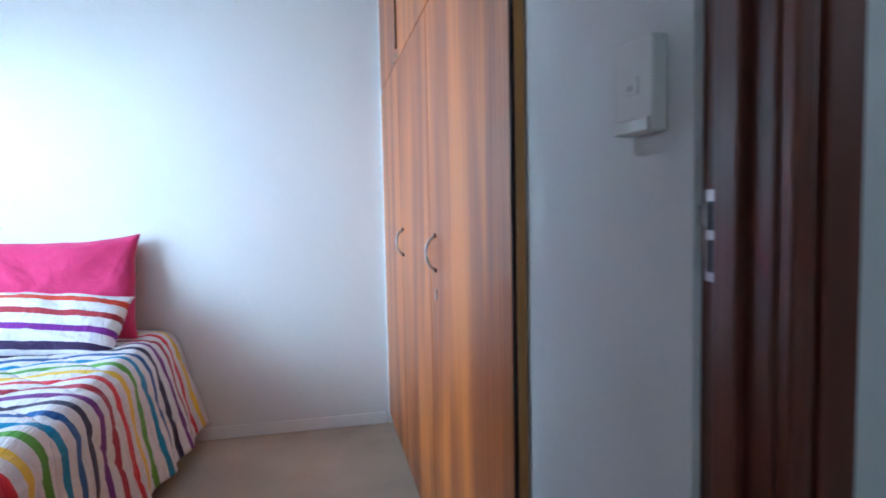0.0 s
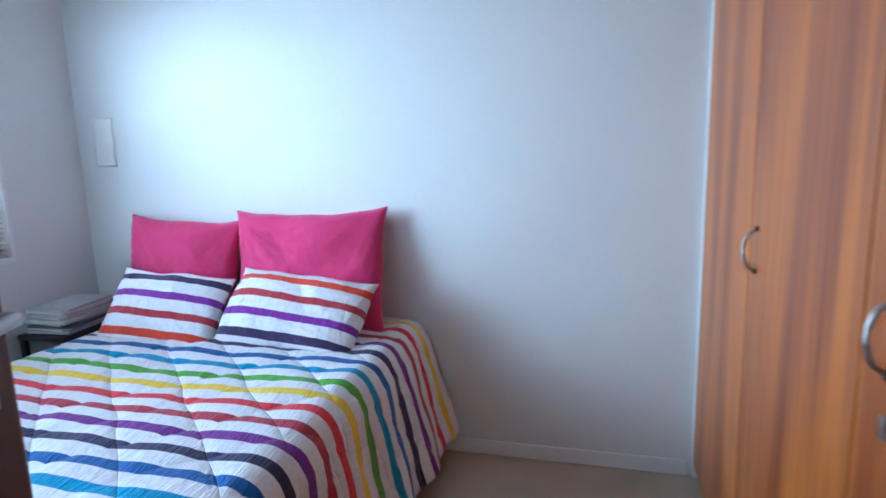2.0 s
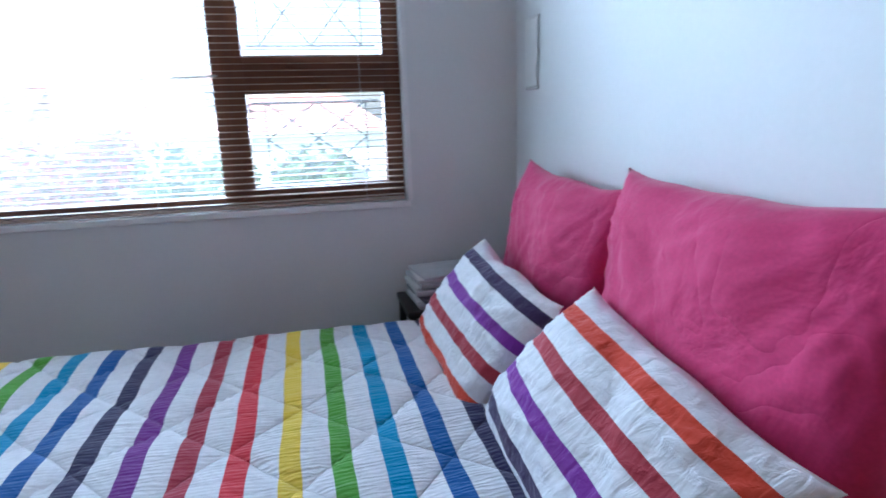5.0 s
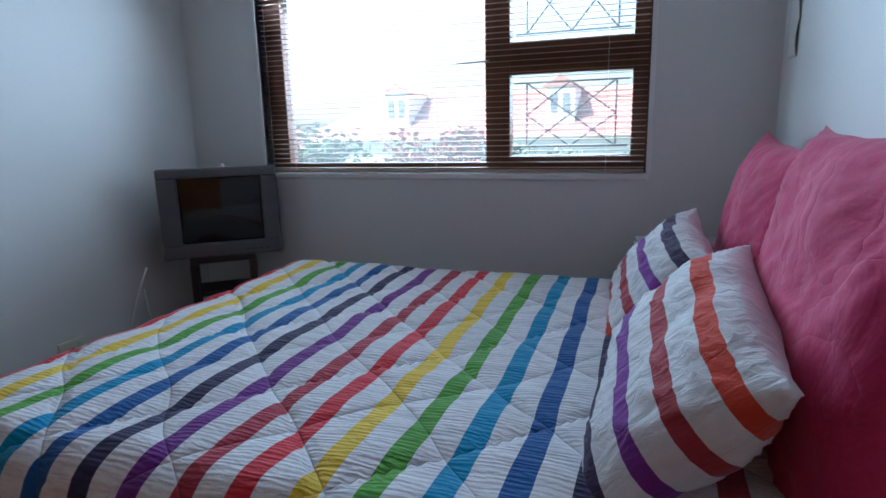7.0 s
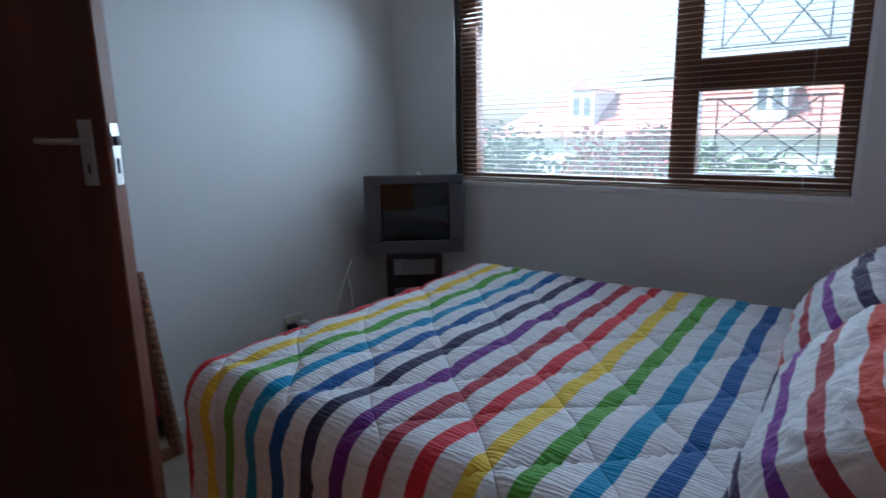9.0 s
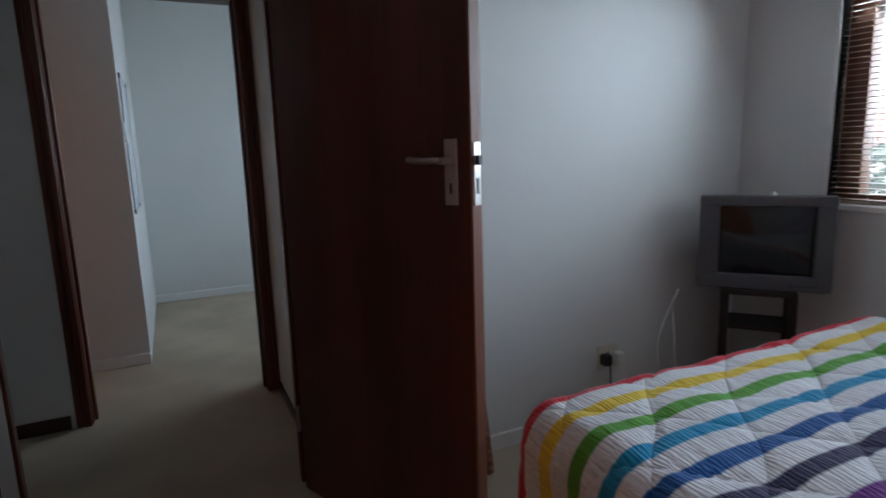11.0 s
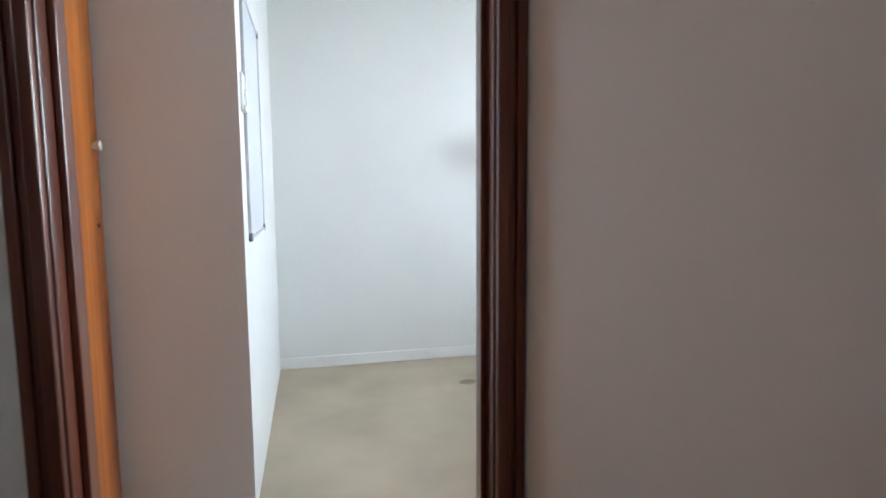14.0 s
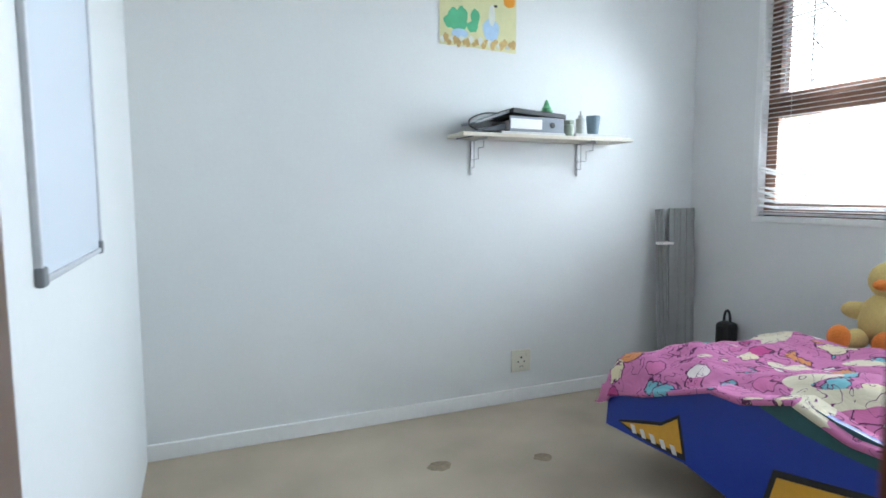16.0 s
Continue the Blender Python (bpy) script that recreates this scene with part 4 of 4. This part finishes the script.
GREEN = plain("green_plastic", (0.12, 0.38, 0.18), 0.45)
lathe("beaker", [(0.026, 0), (0.036, 0.095), (0.033, 0.095), (0.024, 0.006)], plain("blue_grey_plastic", (0.14, 0.21, 0.26), 0.45), pose(-1.545, -2.945, 1.379), "blue-grey plastic beaker on the paper stack", "beaker")
lathe("pump_bottle", [(0.022, 0), (0.024, 0.01), (0.024, 0.075), (0.012, 0.085), (0.012, 0.095), (0.005, 0.096), (0.005, 0.115)], plain("translucent_bottle", (0.5, 0.52, 0.5), 0.35), pose(-1.465, -2.94, 1.379), "clear plastic bottle with a dark pump", "bottle")
lathe("jar", [(0.024, 0), (0.026, 0.008), (0.026, 0.05), (0.022, 0.056), (0.028, 0.058), (0.028, 0.074), (0.01, 0.076)], plain("jar_glass", (0.30, 0.36, 0.28), 0.3), pose(-1.365, -2.90, 1.364), "small jar with a dark lid beside the file", "jar")
lathe("toy_tree", [(0.030, 0), (0.030, 0.01), (0.022, 0.012), (0.024, 0.02), (0.014, 0.035), (0.012, 0.045), (0.003, 0.062)], GREEN, pose(-1.27, -2.95, 1.478), "small green plastic ornament on the laptop", "ornament")


# ---- child's painting ----
def painting():
    p = thing("painting", pose(-0.952, -3.057, 1.91, 0, 0, 0), "child's painting of plants and a white bird taped to the wall", "painting")
    paper = plain("painted_paper", (0.66, 0.64, 0.36), 0.8, vary=0.14, grain=14)
    part("sheet", prism([(-0.205, -0.138), (-0.08, -0.133), (0.06, -0.128), (0.205, -0.128), (0.205, 0.15), (-0.205, 0.15)], 0, 0.0015), paper, p)

    level = [0.0018]

    def blob(name, x, z, rx, rz, mat, y=0.0022, wob=0.0):
        level[0] += 0.00006
        y = level[0]
        pts = [(x + rx * (1 + wob * math.sin(3 * a)) * math.cos(a), z + rz * (1 + wob * math.sin(5 * a + 1)) * math.sin(a)) for a in (2 * math.pi * k / 16 for k in range(16))]
        part(name, prism(pts, 0.0016, y), mat, p)

    green = plain("green_paint", (0.10, 0.42, 0.22), 0.8, vary=0.3, grain=12)
    blue = plain("blue_paint", (0.42, 0.58, 0.74), 0.8, vary=0.15)
    white = plain("white_paint", (0.7, 0.72, 0.66), 0.8)
    brown = plain("ochre_paint", (0.48, 0.33, 0.13), 0.8, vary=0.4, grain=60)
    orange = plain("orange_paint", (0.75, 0.30, 0.02), 0.8)
    for x, z, rx, rz in ((0.13, 0.0, 0.032, 0.045), (0.09, 0.005, 0.03, 0.05), (0.15, -0.02, 0.035, 0.03), (0.02, 0.01, 0.024, 0.04), (0.035, -0.035, 0.03, 0.025), (0.11, -0.03, 0.05, 0.028)):
        blob("painted_leaf", x, z, rx, rz, green, 0.0024, 0.1)
    blob("painted_cloud", 0.10, -0.07, 0.045, 0.022, blue, 0.003)
    blob("painted_bird_body", -0.065, -0.04, 0.045, 0.055, blue, 0.0027, 0.06)
    blob("painted_bird_neck", -0.07, 0.03, 0.018, 0.05, white, 0.003)
    blob("painted_beak", -0.09, 0.075, 0.010, 0.006, BLACK, 0.0036)
    blob("painted_sun", -0.165, 0.105, 0.032, 0.030, orange, 0.0028)
    for k in range(24):
        x = 0.19 - k * 0.0165
        blob("painted_tuft", x, -0.105 + 0.012 * math.sin(k * 2.3), 0.013, 0.016 + 0.006 * math.sin(k * 1.7), brown if k % 3 else white, 0.0022 + 0.0002 * (k % 3), 0.2)
    for k in range(6):
        blob("painted_leaf", -0.02 + k * 0.025, 0.115 + 0.01 * math.sin(k * 2), 0.012, 0.007, green, 0.0024, 0.2)


painting()


# ---- folded blind leaning in the corner ----
def folded_blind():
    f = thing("folded_blind", pose(0, 0, 0), "bundle of grey blind slats leaning in the corner", "blind bundle")
    grey = plain("grey_slat_plastic", (0.34, 0.34, 0.33), 0.5, vary=0.1)
    me = mesh_of("slat", boxes((-0.012, 0.012, -0.0035, 0.0035, 0, 1.0), bevel=0.001), grey)
    for k in range(15):
        s = new("slat", me)
        s.parent = f
        if k < 9:
            s.matrix_basis = pose(-2.125 - 0.0215 * k, -2.955 - 0.002 * (k % 3), 0.0, 2.5 + 0.2 * (k % 2), -0.9, 8)
        else:
            s.matrix_basis = pose(-2.01 - 0.016 * (k - 9), -2.92 + 0.004 * (k % 2), 0.0, 4.2, -5.5 + 0.8 * (k - 9), 30)
    part("tie", boxes((-2.10, -2.02, -2.985, -2.93, 0.80, 0.815), bevel=0.003), PLASTIC, f)


folded_blind()


# ---- child's bed ----
def child_bed():
    b = thing("child_bed", pose(0, 0, 0), "blue painted car-shaped child's bed with yellow flashes", "bed")
    blue = plain("blue_board_paint", (0.012, 0.045, 0.36), 0.4, vary=0.06)
    yellow = plain("yellow_paint", (0.72, 0.38, 0.04), 0.45)
    X = -1.12
    turn = pose(X, 0, 0, 0, 0, 90)     # local x becomes world y, local y becomes world -x

    def panel(name, pts, y0, y1, mat, parent, label=""):
        return part(name, prism(pts, y0, y1), mat, parent, label, at=turn if parent == b else None)

    side = panel("side_panel", [(-2.26, 0.29), (-2.12, 0.36), (-1.95, 0.425), (-1.757, 0.478), (-1.6, 0.49), (-1.507, 0.538), (-1.403, 0.512), (-1.2, 0.48), (-0.95, 0.47), (-0.95, 0.0), (-1.3, 0.0), (-1.5, 0.06), (-1.62, 0.12), (-1.72, 0.165), (-1.88, 0.195), (-2.06, 0.19), (-2.27, 0.185)], 0.0, 0.022, blue, b, "blue panel cut in the outline of a car")
    flash = panel("flash", [(-2.18, 0.225), (-2.08, 0.255), (-1.98, 0.285), (-1.91, 0.335), (-1.90, 0.29), (-1.885, 0.225), (-2.0, 0.215), (-2.1, 0.215)], -0.003, -0.0005, yellow, side, "yellow pointed flash with a black outline")
    panel("flash_outline", [(-2.205, 0.225), (-2.08, 0.268), (-1.98, 0.298), (-1.903, 0.352), (-1.888, 0.29), (-1.870, 0.205), (-2.0, 0.20), (-2.11, 0.203)], -0.0015, -0.0002, BLACK, flash)
    for k in range(5):
        x = -2.13 + 0.048 * k
        panel("tooth", [(x, 0.236), (x + 0.02, 0.238), (x + 0.034, 0.210), (x + 0.014, 0.208)], -0.0045, -0.0032, PLASTIC, flash)
    plate = panel("number_plate", [(-1.55, 0.30), (-1.25, 0.36), (-1.25, 0.16), (-1.59, 0.15)], -0.003, -0.0005, yellow, side, "yellow number panel with a red figure")
    panel("plate_outline", [(-1.562, 0.318), (-1.235, 0.382), (-1.235, 0.14), (-1.612, 0.135)], -0.0015, -0.0002, BLACK, plate)
    fig = bpy.data.curves.new("figure", "FONT")
    fig.body, fig.size, fig.extrude, fig.align_x = "8", 0.15, 0.0008, "CENTER"
    figure = new("figure", fig)
    figure.parent = plate
    figure.data.materials.append(plain("red_paint", (0.6, 0.03, 0.02), 0.5))
    figure.matrix_basis = pose(-1.44, -0.0042, 0.185, 90, 0, 0)
    panel("wing", [(-1.64, 0.488), (-1.507, 0.541), (-1.403, 0.515), (-1.2, 0.483), (-1.1, 0.48), (-1.1, 0.44), (-1.25, 0.43), (-1.4, 0.44), (-1.52, 0.455)], -0.0035, -0.0005, plain("dark_teal_paint", (0.02, 0.10, 0.11), 0.5), side, "dark teal wing shape")
    part("far_panel", boxes((-2.12, -2.10, -2.26, -0.95, 0.02, 0.40), bevel=0.004), blue, b)
    part("end_panel", boxes((-2.10, X - 0.024, -2.255, -2.235, 0.19, 0.28), bevel=0.003), blue, b)
    part("base", boxes((-2.09, X - 0.16, -1.75, -1.0, 0.0, 0.26), bevel=0.01), BLACK, b)
    part("mattress", boxes((-2.09, X - 0.025, -2.22, -0.98, 0.26, 0.40), bevel=0.04), plain("foam_cover", (0.6, 0.58, 0.55), 0.9), b)
    return b


child_bed()


def duvet():
    """A rumpled printed duvet over the child's mattress."""
    m, tree, b = material("printed_pink_cotton", 0.85, 0, 0.2)
    v = coords(tree)
    vor = tree.nodes.new("ShaderNodeTexVoronoi")
    vor.inputs["Scale"].default_value = 9.5
    tree.links.new(v, vor.inputs["Vector"])
    warp = node(tree, "ShaderNodeTexNoise", [(v, "Vector")], Scale=9, Detail=3, Distortion=1.2).outputs[0]
    sep = tree.nodes.new("ShaderNodeSeparateColor")
    tree.links.new(vor.outputs["Color"], sep.inputs[0])
    tint = ramp(tree, sep.outputs[0], [(0.0, (0.62, 0.18, 0.38)), (0.25, (0.74, 0.66, 0.45)), (0.48, (0.20, 0.48, 0.55)), (0.62, (0.55, 0.08, 0.26)), (0.75, (0.78, 0.72, 0.68)), (0.9, (0.70, 0.30, 0.12))], True)
    d = math_node(tree, "ADD", vor.outputs["Distance"], math_node(tree, "MULTIPLY", math_node(tree, "SUBTRACT", warp, 0.5), 1.3))
    inside = math_node(tree, "LESS_THAN", d, 0.36)
    line = math_node(tree, "MULTIPLY", math_node(tree, "LESS_THAN", d, 0.40), math_node(tree, "GREATER_THAN", d, 0.35))
    mx = tree.nodes.new("ShaderNodeMix")
    mx.data_type = "RGBA"
    tree.links.new(inside, mx.inputs["Factor"])
    mx.inputs["A"].default_value = (0.60, 0.20, 0.40, 1)
    tree.links.new(tint, mx.inputs["B"])
    m2 = tree.nodes.new("ShaderNodeMix")
    m2.data_type = "RGBA"
    tree.links.new(line, m2.inputs["Factor"])
    tree.links.new(mx.outputs["Result"], m2.inputs["A"])
    m2.inputs["B"].default_value = (0.10, 0.03, 0.08, 1)
    # a pale figure and fine drawn lines over the print
    big = node(tree, "ShaderNodeTexNoise", [(v, "Vector")], Scale=2.6, Detail=2, Distortion=0.8).outputs[0]
    m3 = tree.nodes.new("ShaderNodeMix")
    m3.data_type = "RGBA"
    tree.links.new(math_node(tree, "GREATER_THAN", big, 0.58), m3.inputs["Factor"])
    tree.links.new(m2.outputs["Result"], m3.inputs["A"])
    m3.inputs["B"].default_value = (0.74, 0.68, 0.52, 1)
    scrib = node(tree, "ShaderNodeTexNoise", [(v, "Vector")], Scale=13, Detail=1, Distortion=1.5).outputs[0]
    thin = math_node(tree, "LESS_THAN", math_node(tree, "ABSOLUTE", math_node(tree, "SUBTRACT", scrib, 0.56)), 0.012)
    m4 = tree.nodes.new("ShaderNodeMix")
    m4.data_type = "RGBA"
    tree.links.new(thin, m4.inputs["Factor"])
    tree.links.new(m3.outputs["Result"], m4.inputs["A"])
    m4.inputs["B"].default_value = (0.16, 0.04, 0.12, 1)
    tree.links.new(m4.outputs["Result"], b.inputs["Base Color"])
    cr = node(tree, "ShaderNodeTexNoise", [(v, "Vector")], Scale=9, Detail=4, Distortion=1.0).outputs[0]
    bump(tree, b, cr, 0.6, 0.02)
    bm = bmesh.new()
    nx, ny = 54, 66
    x0, x1, y0, y1 = -2.12, -1.085, -2.30, -0.98
    g = {}
    for i in range(nx + 1):
        for j in range(ny + 1):
            u, w = i / nx, j / ny
            x, y = x0 + (x1 - x0) * u, y0 + (y1 - y0) * w
            e = min(u * 1.035, (1 - u) * 1.035, w * 1.32) 
            z = 0.42 + 0.05 * w + 0.075 * min(1, e / 0.25) ** 0.6 + 0.05 * noise.noise(Vector((x * 3.2, y * 3.2, 2))) + 0.025 * noise.noise(Vector((x * 8, y * 8, 5)))
            z += 0.02 * abs(noise.noise(Vector((x * 5 + y * 4, (x - y) * 2, 9))))
            rim = max(0.0, 1 - e / 0.07)
            z -= 0.10 * rim ** 1.5 * (1.25 if w < 0.06 else 1)
            top = 0.29 + 0.19 * min(1.0, max(0.0, (y + 2.26) / 0.5)) + 0.05 * max(0.0, 1 - abs(y + 1.5) / 0.15)
            if u > 0.9:
                z = max(z, top + 0.012) if y > -2.2 else z
            g[i, j] = bm.verts.new((x, y, z))
    for i in range(nx):
        for j in range(ny):
            bm.faces.new((g[i, j], g[i + 1, j], g[i + 1, j + 1], g[i, j + 1]))
    ob = part("duvet", bm, m, smooth=True)
    s = ob.modifiers.new("thickness", "SOLIDIFY")
    s.thickness, s.offset = 0.015, -1
    tagged(ob, "rumpled pink duvet with cartoon print on the child's bed", "duvet")


duvet()


def plush():
    """A plush duck, plain in shape: one mesh with fur colours by height."""
    bm = bmesh.new()

    def ball(c, r, sx=1, sy=1, sz=1):
        q = bmesh.ops.create_uvsphere(bm, u_segments=16, v_segments=10, radius=r)
        bmesh.ops.scale(bm, vec=(sx, sy, sz), verts=q["verts"])
        bmesh.ops.translate(bm, vec=c, verts=q["verts"])
        return q["verts"]

    body = ball((0, 0, 0.12), 0.11, 1, 0.9, 1.05)
    ball((0.0, 0, 0.28), 0.075)
    ball((0.10, -0.07, 0.05), 0.045, 1.6, 0.9, 0.9)
    ball((0.10, 0.07, 0.05), 0.045, 1.6, 0.9, 0.9)
    ball((0.02, -0.10, 0.15), 0.045, 0.9, 1.3, 0.8)
    feet = []
    for y in (-0.10, 0.05):
        feet += ball((0.17, y, 0.06), 0.05, 0.9, 0.8, 1.0)
    feet += ball((0.075, 0, 0.27), 0.035, 1.3, 0.9, 0.6)
    marks = set(feet)
    for f in bm.faces:
        f.material_index = 1 if all(v in marks for v in f.verts) else 0
        f.smooth = True
    me = bpy.data.meshes.new("plush_toy")
    bm.to_mesh(me)
    bm.free()
    me.materials.append(plain("yellow_plush", (0.66, 0.52, 0.20), 0.95, vary=0.15, grain=120, relief=0.8, distance=0.006))
    me.materials.append(plain("orange_plush", (0.72, 0.22, 0.04), 0.95, vary=0.15, grain=120, relief=0.8, distance=0.006))
    ob = new("plush_toy", me)
    ob.matrix_basis = pose(-2.14, -1.86, 0.462, 0, 0, 10)
    tagged(ob, "yellow plush duck with orange feet on the child's bed", "plush toy")


plush()


def bag():
    b = thing("small_bag", pose(-2.26, -2.70, 0.0), "small black bag with a loop standing behind the child's bed", "bag")
    part("body", boxes((-0.045, 0.045, -0.045, 0.045, 0.0, 0.40), bevel=0.025), BLACK, b)
    part("loop", rod([(0, -0.02, 0.39)] + [(0, -0.02 * math.cos(math.pi * k / 8), 0.40 + 0.06 * math.sin(math.pi * k / 8)) for k in range(1, 8)] + [(0, 0.02, 0.39)], 0.007, 8), BLACK, b)


bag()


# ---- marks on the carpet ----
def stain(x, y, r, seed, mat):
    pts = []
    for k in range(18):
        a = 2 * math.pi * k / 18
        q = r * (1 + 0.35 * noise.noise(Vector((math.cos(a) * 1.5 + seed, math.sin(a) * 1.5, seed))))
        pts.append((q * math.cos(a), q * 0.8 * math.sin(a)))
    bm = prism(pts, 0.0003, 0.0012)
    ob = part("carpet_stain", bm, mat, at=pose(x, y, 0.0, 90, 0, 0) @ pose(0, 0, 0))
    tagged(ob, "dull worn stain in the beige carpet", "stain", "stains on the carpet")


STAIN = plain("carpet_stain_pile", (0.31, 0.25, 0.185), 0.97, vary=0.4, grain=60, relief=0.7, distance=0.006, spec=0.1)
stain(-0.53, -2.55, 0.05, 2.0, STAIN)
stain(-0.95, -2.45, 0.04, 5.0, STAIN)


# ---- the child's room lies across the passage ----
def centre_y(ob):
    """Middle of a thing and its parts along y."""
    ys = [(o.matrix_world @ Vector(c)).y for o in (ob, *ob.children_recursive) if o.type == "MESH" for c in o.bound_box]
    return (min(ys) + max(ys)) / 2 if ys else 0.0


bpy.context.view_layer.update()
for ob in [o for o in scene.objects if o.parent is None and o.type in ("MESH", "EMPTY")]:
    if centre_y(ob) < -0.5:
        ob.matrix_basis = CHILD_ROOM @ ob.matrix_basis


# ---- outside ----
LAWN = plain("lawn", (0.14, 0.18, 0.09), 0.9, vary=0.4, grain=8)
structure("ground", boxes((-400, 200, -300, 300, -3.6, -3.5)), LAWN, "lawn and gardens reaching to the horizon", "ground")


def house(x, y, w, d, wall_h, roof_h, m_rot, label, dormers):
    h = thing("house", pose(x, y, -3.5, 0, 0, m_rot), label, "house", "houses across the garden")
    wallm = plain("house_render", (0.72, 0.70, 0.66), 0.8, vary=0.06)
    tile = plain("red_roof_tiles", (0.44, 0.19, 0.15), 0.8, vary=0.2, grain=5)
    dark = plain("house_window_glass", (0.16, 0.18, 0.2), 0.2)
    part("wall", boxes((-d / 2, d / 2, -w / 2, w / 2, 0, wall_h)), wallm, h)
    bm = bmesh.new()
    o = 0.5
    p = [bm.verts.new(q) for q in ((-d / 2 - o, -w / 2 - o, wall_h), (d / 2 + o, -w / 2 - o, wall_h), (d / 2 + o, w / 2 + o, wall_h), (-d / 2 - o, w / 2 + o, wall_h), (0, -w / 2 + d * 0.35, wall_h + roof_h), (0, w / 2 - d * 0.35, wall_h + roof_h))]
    for f in ((0, 1, 4), (1, 2, 5, 4), (2, 3, 5), (3, 0, 4, 5), (3, 2, 1, 0)):
        bm.faces.new([p[k] for k in f])
    roof = part("roof", bm, tile, h)
    for k in range(1, 9):
        z = wall_h + roof_h * k / 9
        xx = (d / 2 + o) * (1 - k / 9)
        part("tile_course", boxes((xx - 0.06, xx + 0.08, -w / 2 + d * 0.35 * k / 9, w / 2 - d * 0.35 * k / 9, z - 0.02, z + 0.05)), tile, roof)
    for y in dormers:
        dm = part("dormer", boxes((0.6, d / 2 - 0.6, y - 0.75, y + 0.75, wall_h + 0.5, wall_h + roof_h * 0.95)), wallm, roof)
        part("dormer_roof", prism([(-1.0, 0), (1.0, 0), (0, 0.6)], 0, d / 2 - 1.0), tile, dm, at=pose(d / 2 - 0.5, y, wall_h + roof_h * 0.95, 0, 0, 90))
        for s in (-0.33, 0.33):
            part("dormer_window", boxes((d / 2 - 0.6, d / 2 - 0.55, y + s - 0.2, y + s + 0.2, wall_h + roof_h * 0.45, wall_h + roof_h * 0.8)), dark, dm)
    n = int(w / 3.2)
    for k in range(n):
        yy = -w / 2 + (k + 0.5) * w / n
        for z in (1.0, 3.6):
            if z + 1.3 > wall_h:
                continue
            win = part("window", boxes((d / 2, d / 2 + 0.04, yy - 0.7, yy + 0.7, z, z + 1.3)), dark, h)
            part("sill", boxes((d / 2, d / 2 + 0.15, yy - 0.8, yy + 0.8, z - 0.12, z - 0.02)), wallm, win)


house(-36, -5.5, 24, 9, 4.3, 2.8, 0, "white rendered house with a red tiled roof and dormers", (-6.2, 3.5))
house(-44, -34, 16, 9, 3.6, 2.4, 10, "white rendered house with a red roof among trees", ())
house(-38, 22, 16, 9, 4.2, 2.6, -6, "white rendered house with a red tiled roof", (0,))


def leaf_mat(name, a, b):
    m, tree, bs = material(name, 0.6, 0, 0.3)
    g = tree.nodes.new("ShaderNodeNewGeometry")
    tree.links.new(ramp(tree, g.outputs["Random Per Island"], [(0.0, a), (1.0, b)]), bs.inputs["Base Color"])
    return m


GREEN_LEAF = leaf_mat("green_leaves", (0.05, 0.10, 0.045), (0.13, 0.19, 0.09))
RED_LEAF = leaf_mat("red_blossom_leaves", (0.38, 0.09, 0.10), (0.14, 0.16, 0.08))
BARK = plain("bark", (0.12, 0.09, 0.065), 0.9, vary=0.3, grain=12)


def tree(x, y, h, r, leaves, label, seed):
    rnd = random.Random(seed)
    t = thing("tree", pose(x, y, -3.5), label, "tree", "garden trees")
    bm = cylinder(bmesh.new(), (0, 0, 0), (0.1, 0.05, h * 0.6), 0.16, 0.07, 9)
    for k in range(6):
        a = k * 1.05 + rnd.random()
        z = h * (0.3 + 0.05 * k)
        cylinder(bm, (0.05, 0.02, z), (r * 0.6 * math.cos(a), r * 0.6 * math.sin(a), z + h * 0.25), 0.05, 0.02, 6)
    part("trunk", bm, BARK, t)
    verts, faces = [], []
    lobes = [(rnd.uniform(-1, 1) * r * 0.6, rnd.uniform(-1, 1) * r * 0.6, h * rnd.uniform(0.42, 0.9), r * rnd.uniform(0.35, 0.55)) for _ in range(14)]
    for _ in range(2600):
        cx, cy, cz, cr = rnd.choice(lobes)
        d = Vector((rnd.gauss(0, 1), rnd.gauss(0, 1), rnd.gauss(0, 1))).normalized() * cr * rnd.uniform(0.5, 1.05)
        c = Vector((cx, cy, cz)) + d
        u = Vector((rnd.gauss(0, 1), rnd.gauss(0, 1), rnd.gauss(0, 1))).normalized()
        v = u.orthogonal().normalized()
        s = rnd.uniform(0.10, 0.2)
        k = len(verts)
        verts += [c - u * s, c - v * s * 0.6, c + u * s, c + v * s * 0.6]
        faces.append((k, k + 1, k + 2, k + 3))
    me = bpy.data.meshes.new("crown")
    me.from_pydata([tuple(v) for v in verts], [], faces)
    me.materials.append(leaves)
    ob = new("crown", me)
    ob.parent = t


tree(-21, -9.5, 4.4, 2.4, GREEN_LEAF, "leafy green garden tree", 1)
tree(-20, -5.0, 4.5, 2.3, RED_LEAF, "garden tree with red blossom", 2)
tree(-22, -13.5, 3.9, 2.0, GREEN_LEAF, "leafy green garden tree", 3)
tree(-19, -1.0, 3.9, 1.8, GREEN_LEAF, "leafy green garden tree", 4)
tree(-24, 2.5, 3.6, 1.8, GREEN_LEAF, "leafy green garden tree", 5)
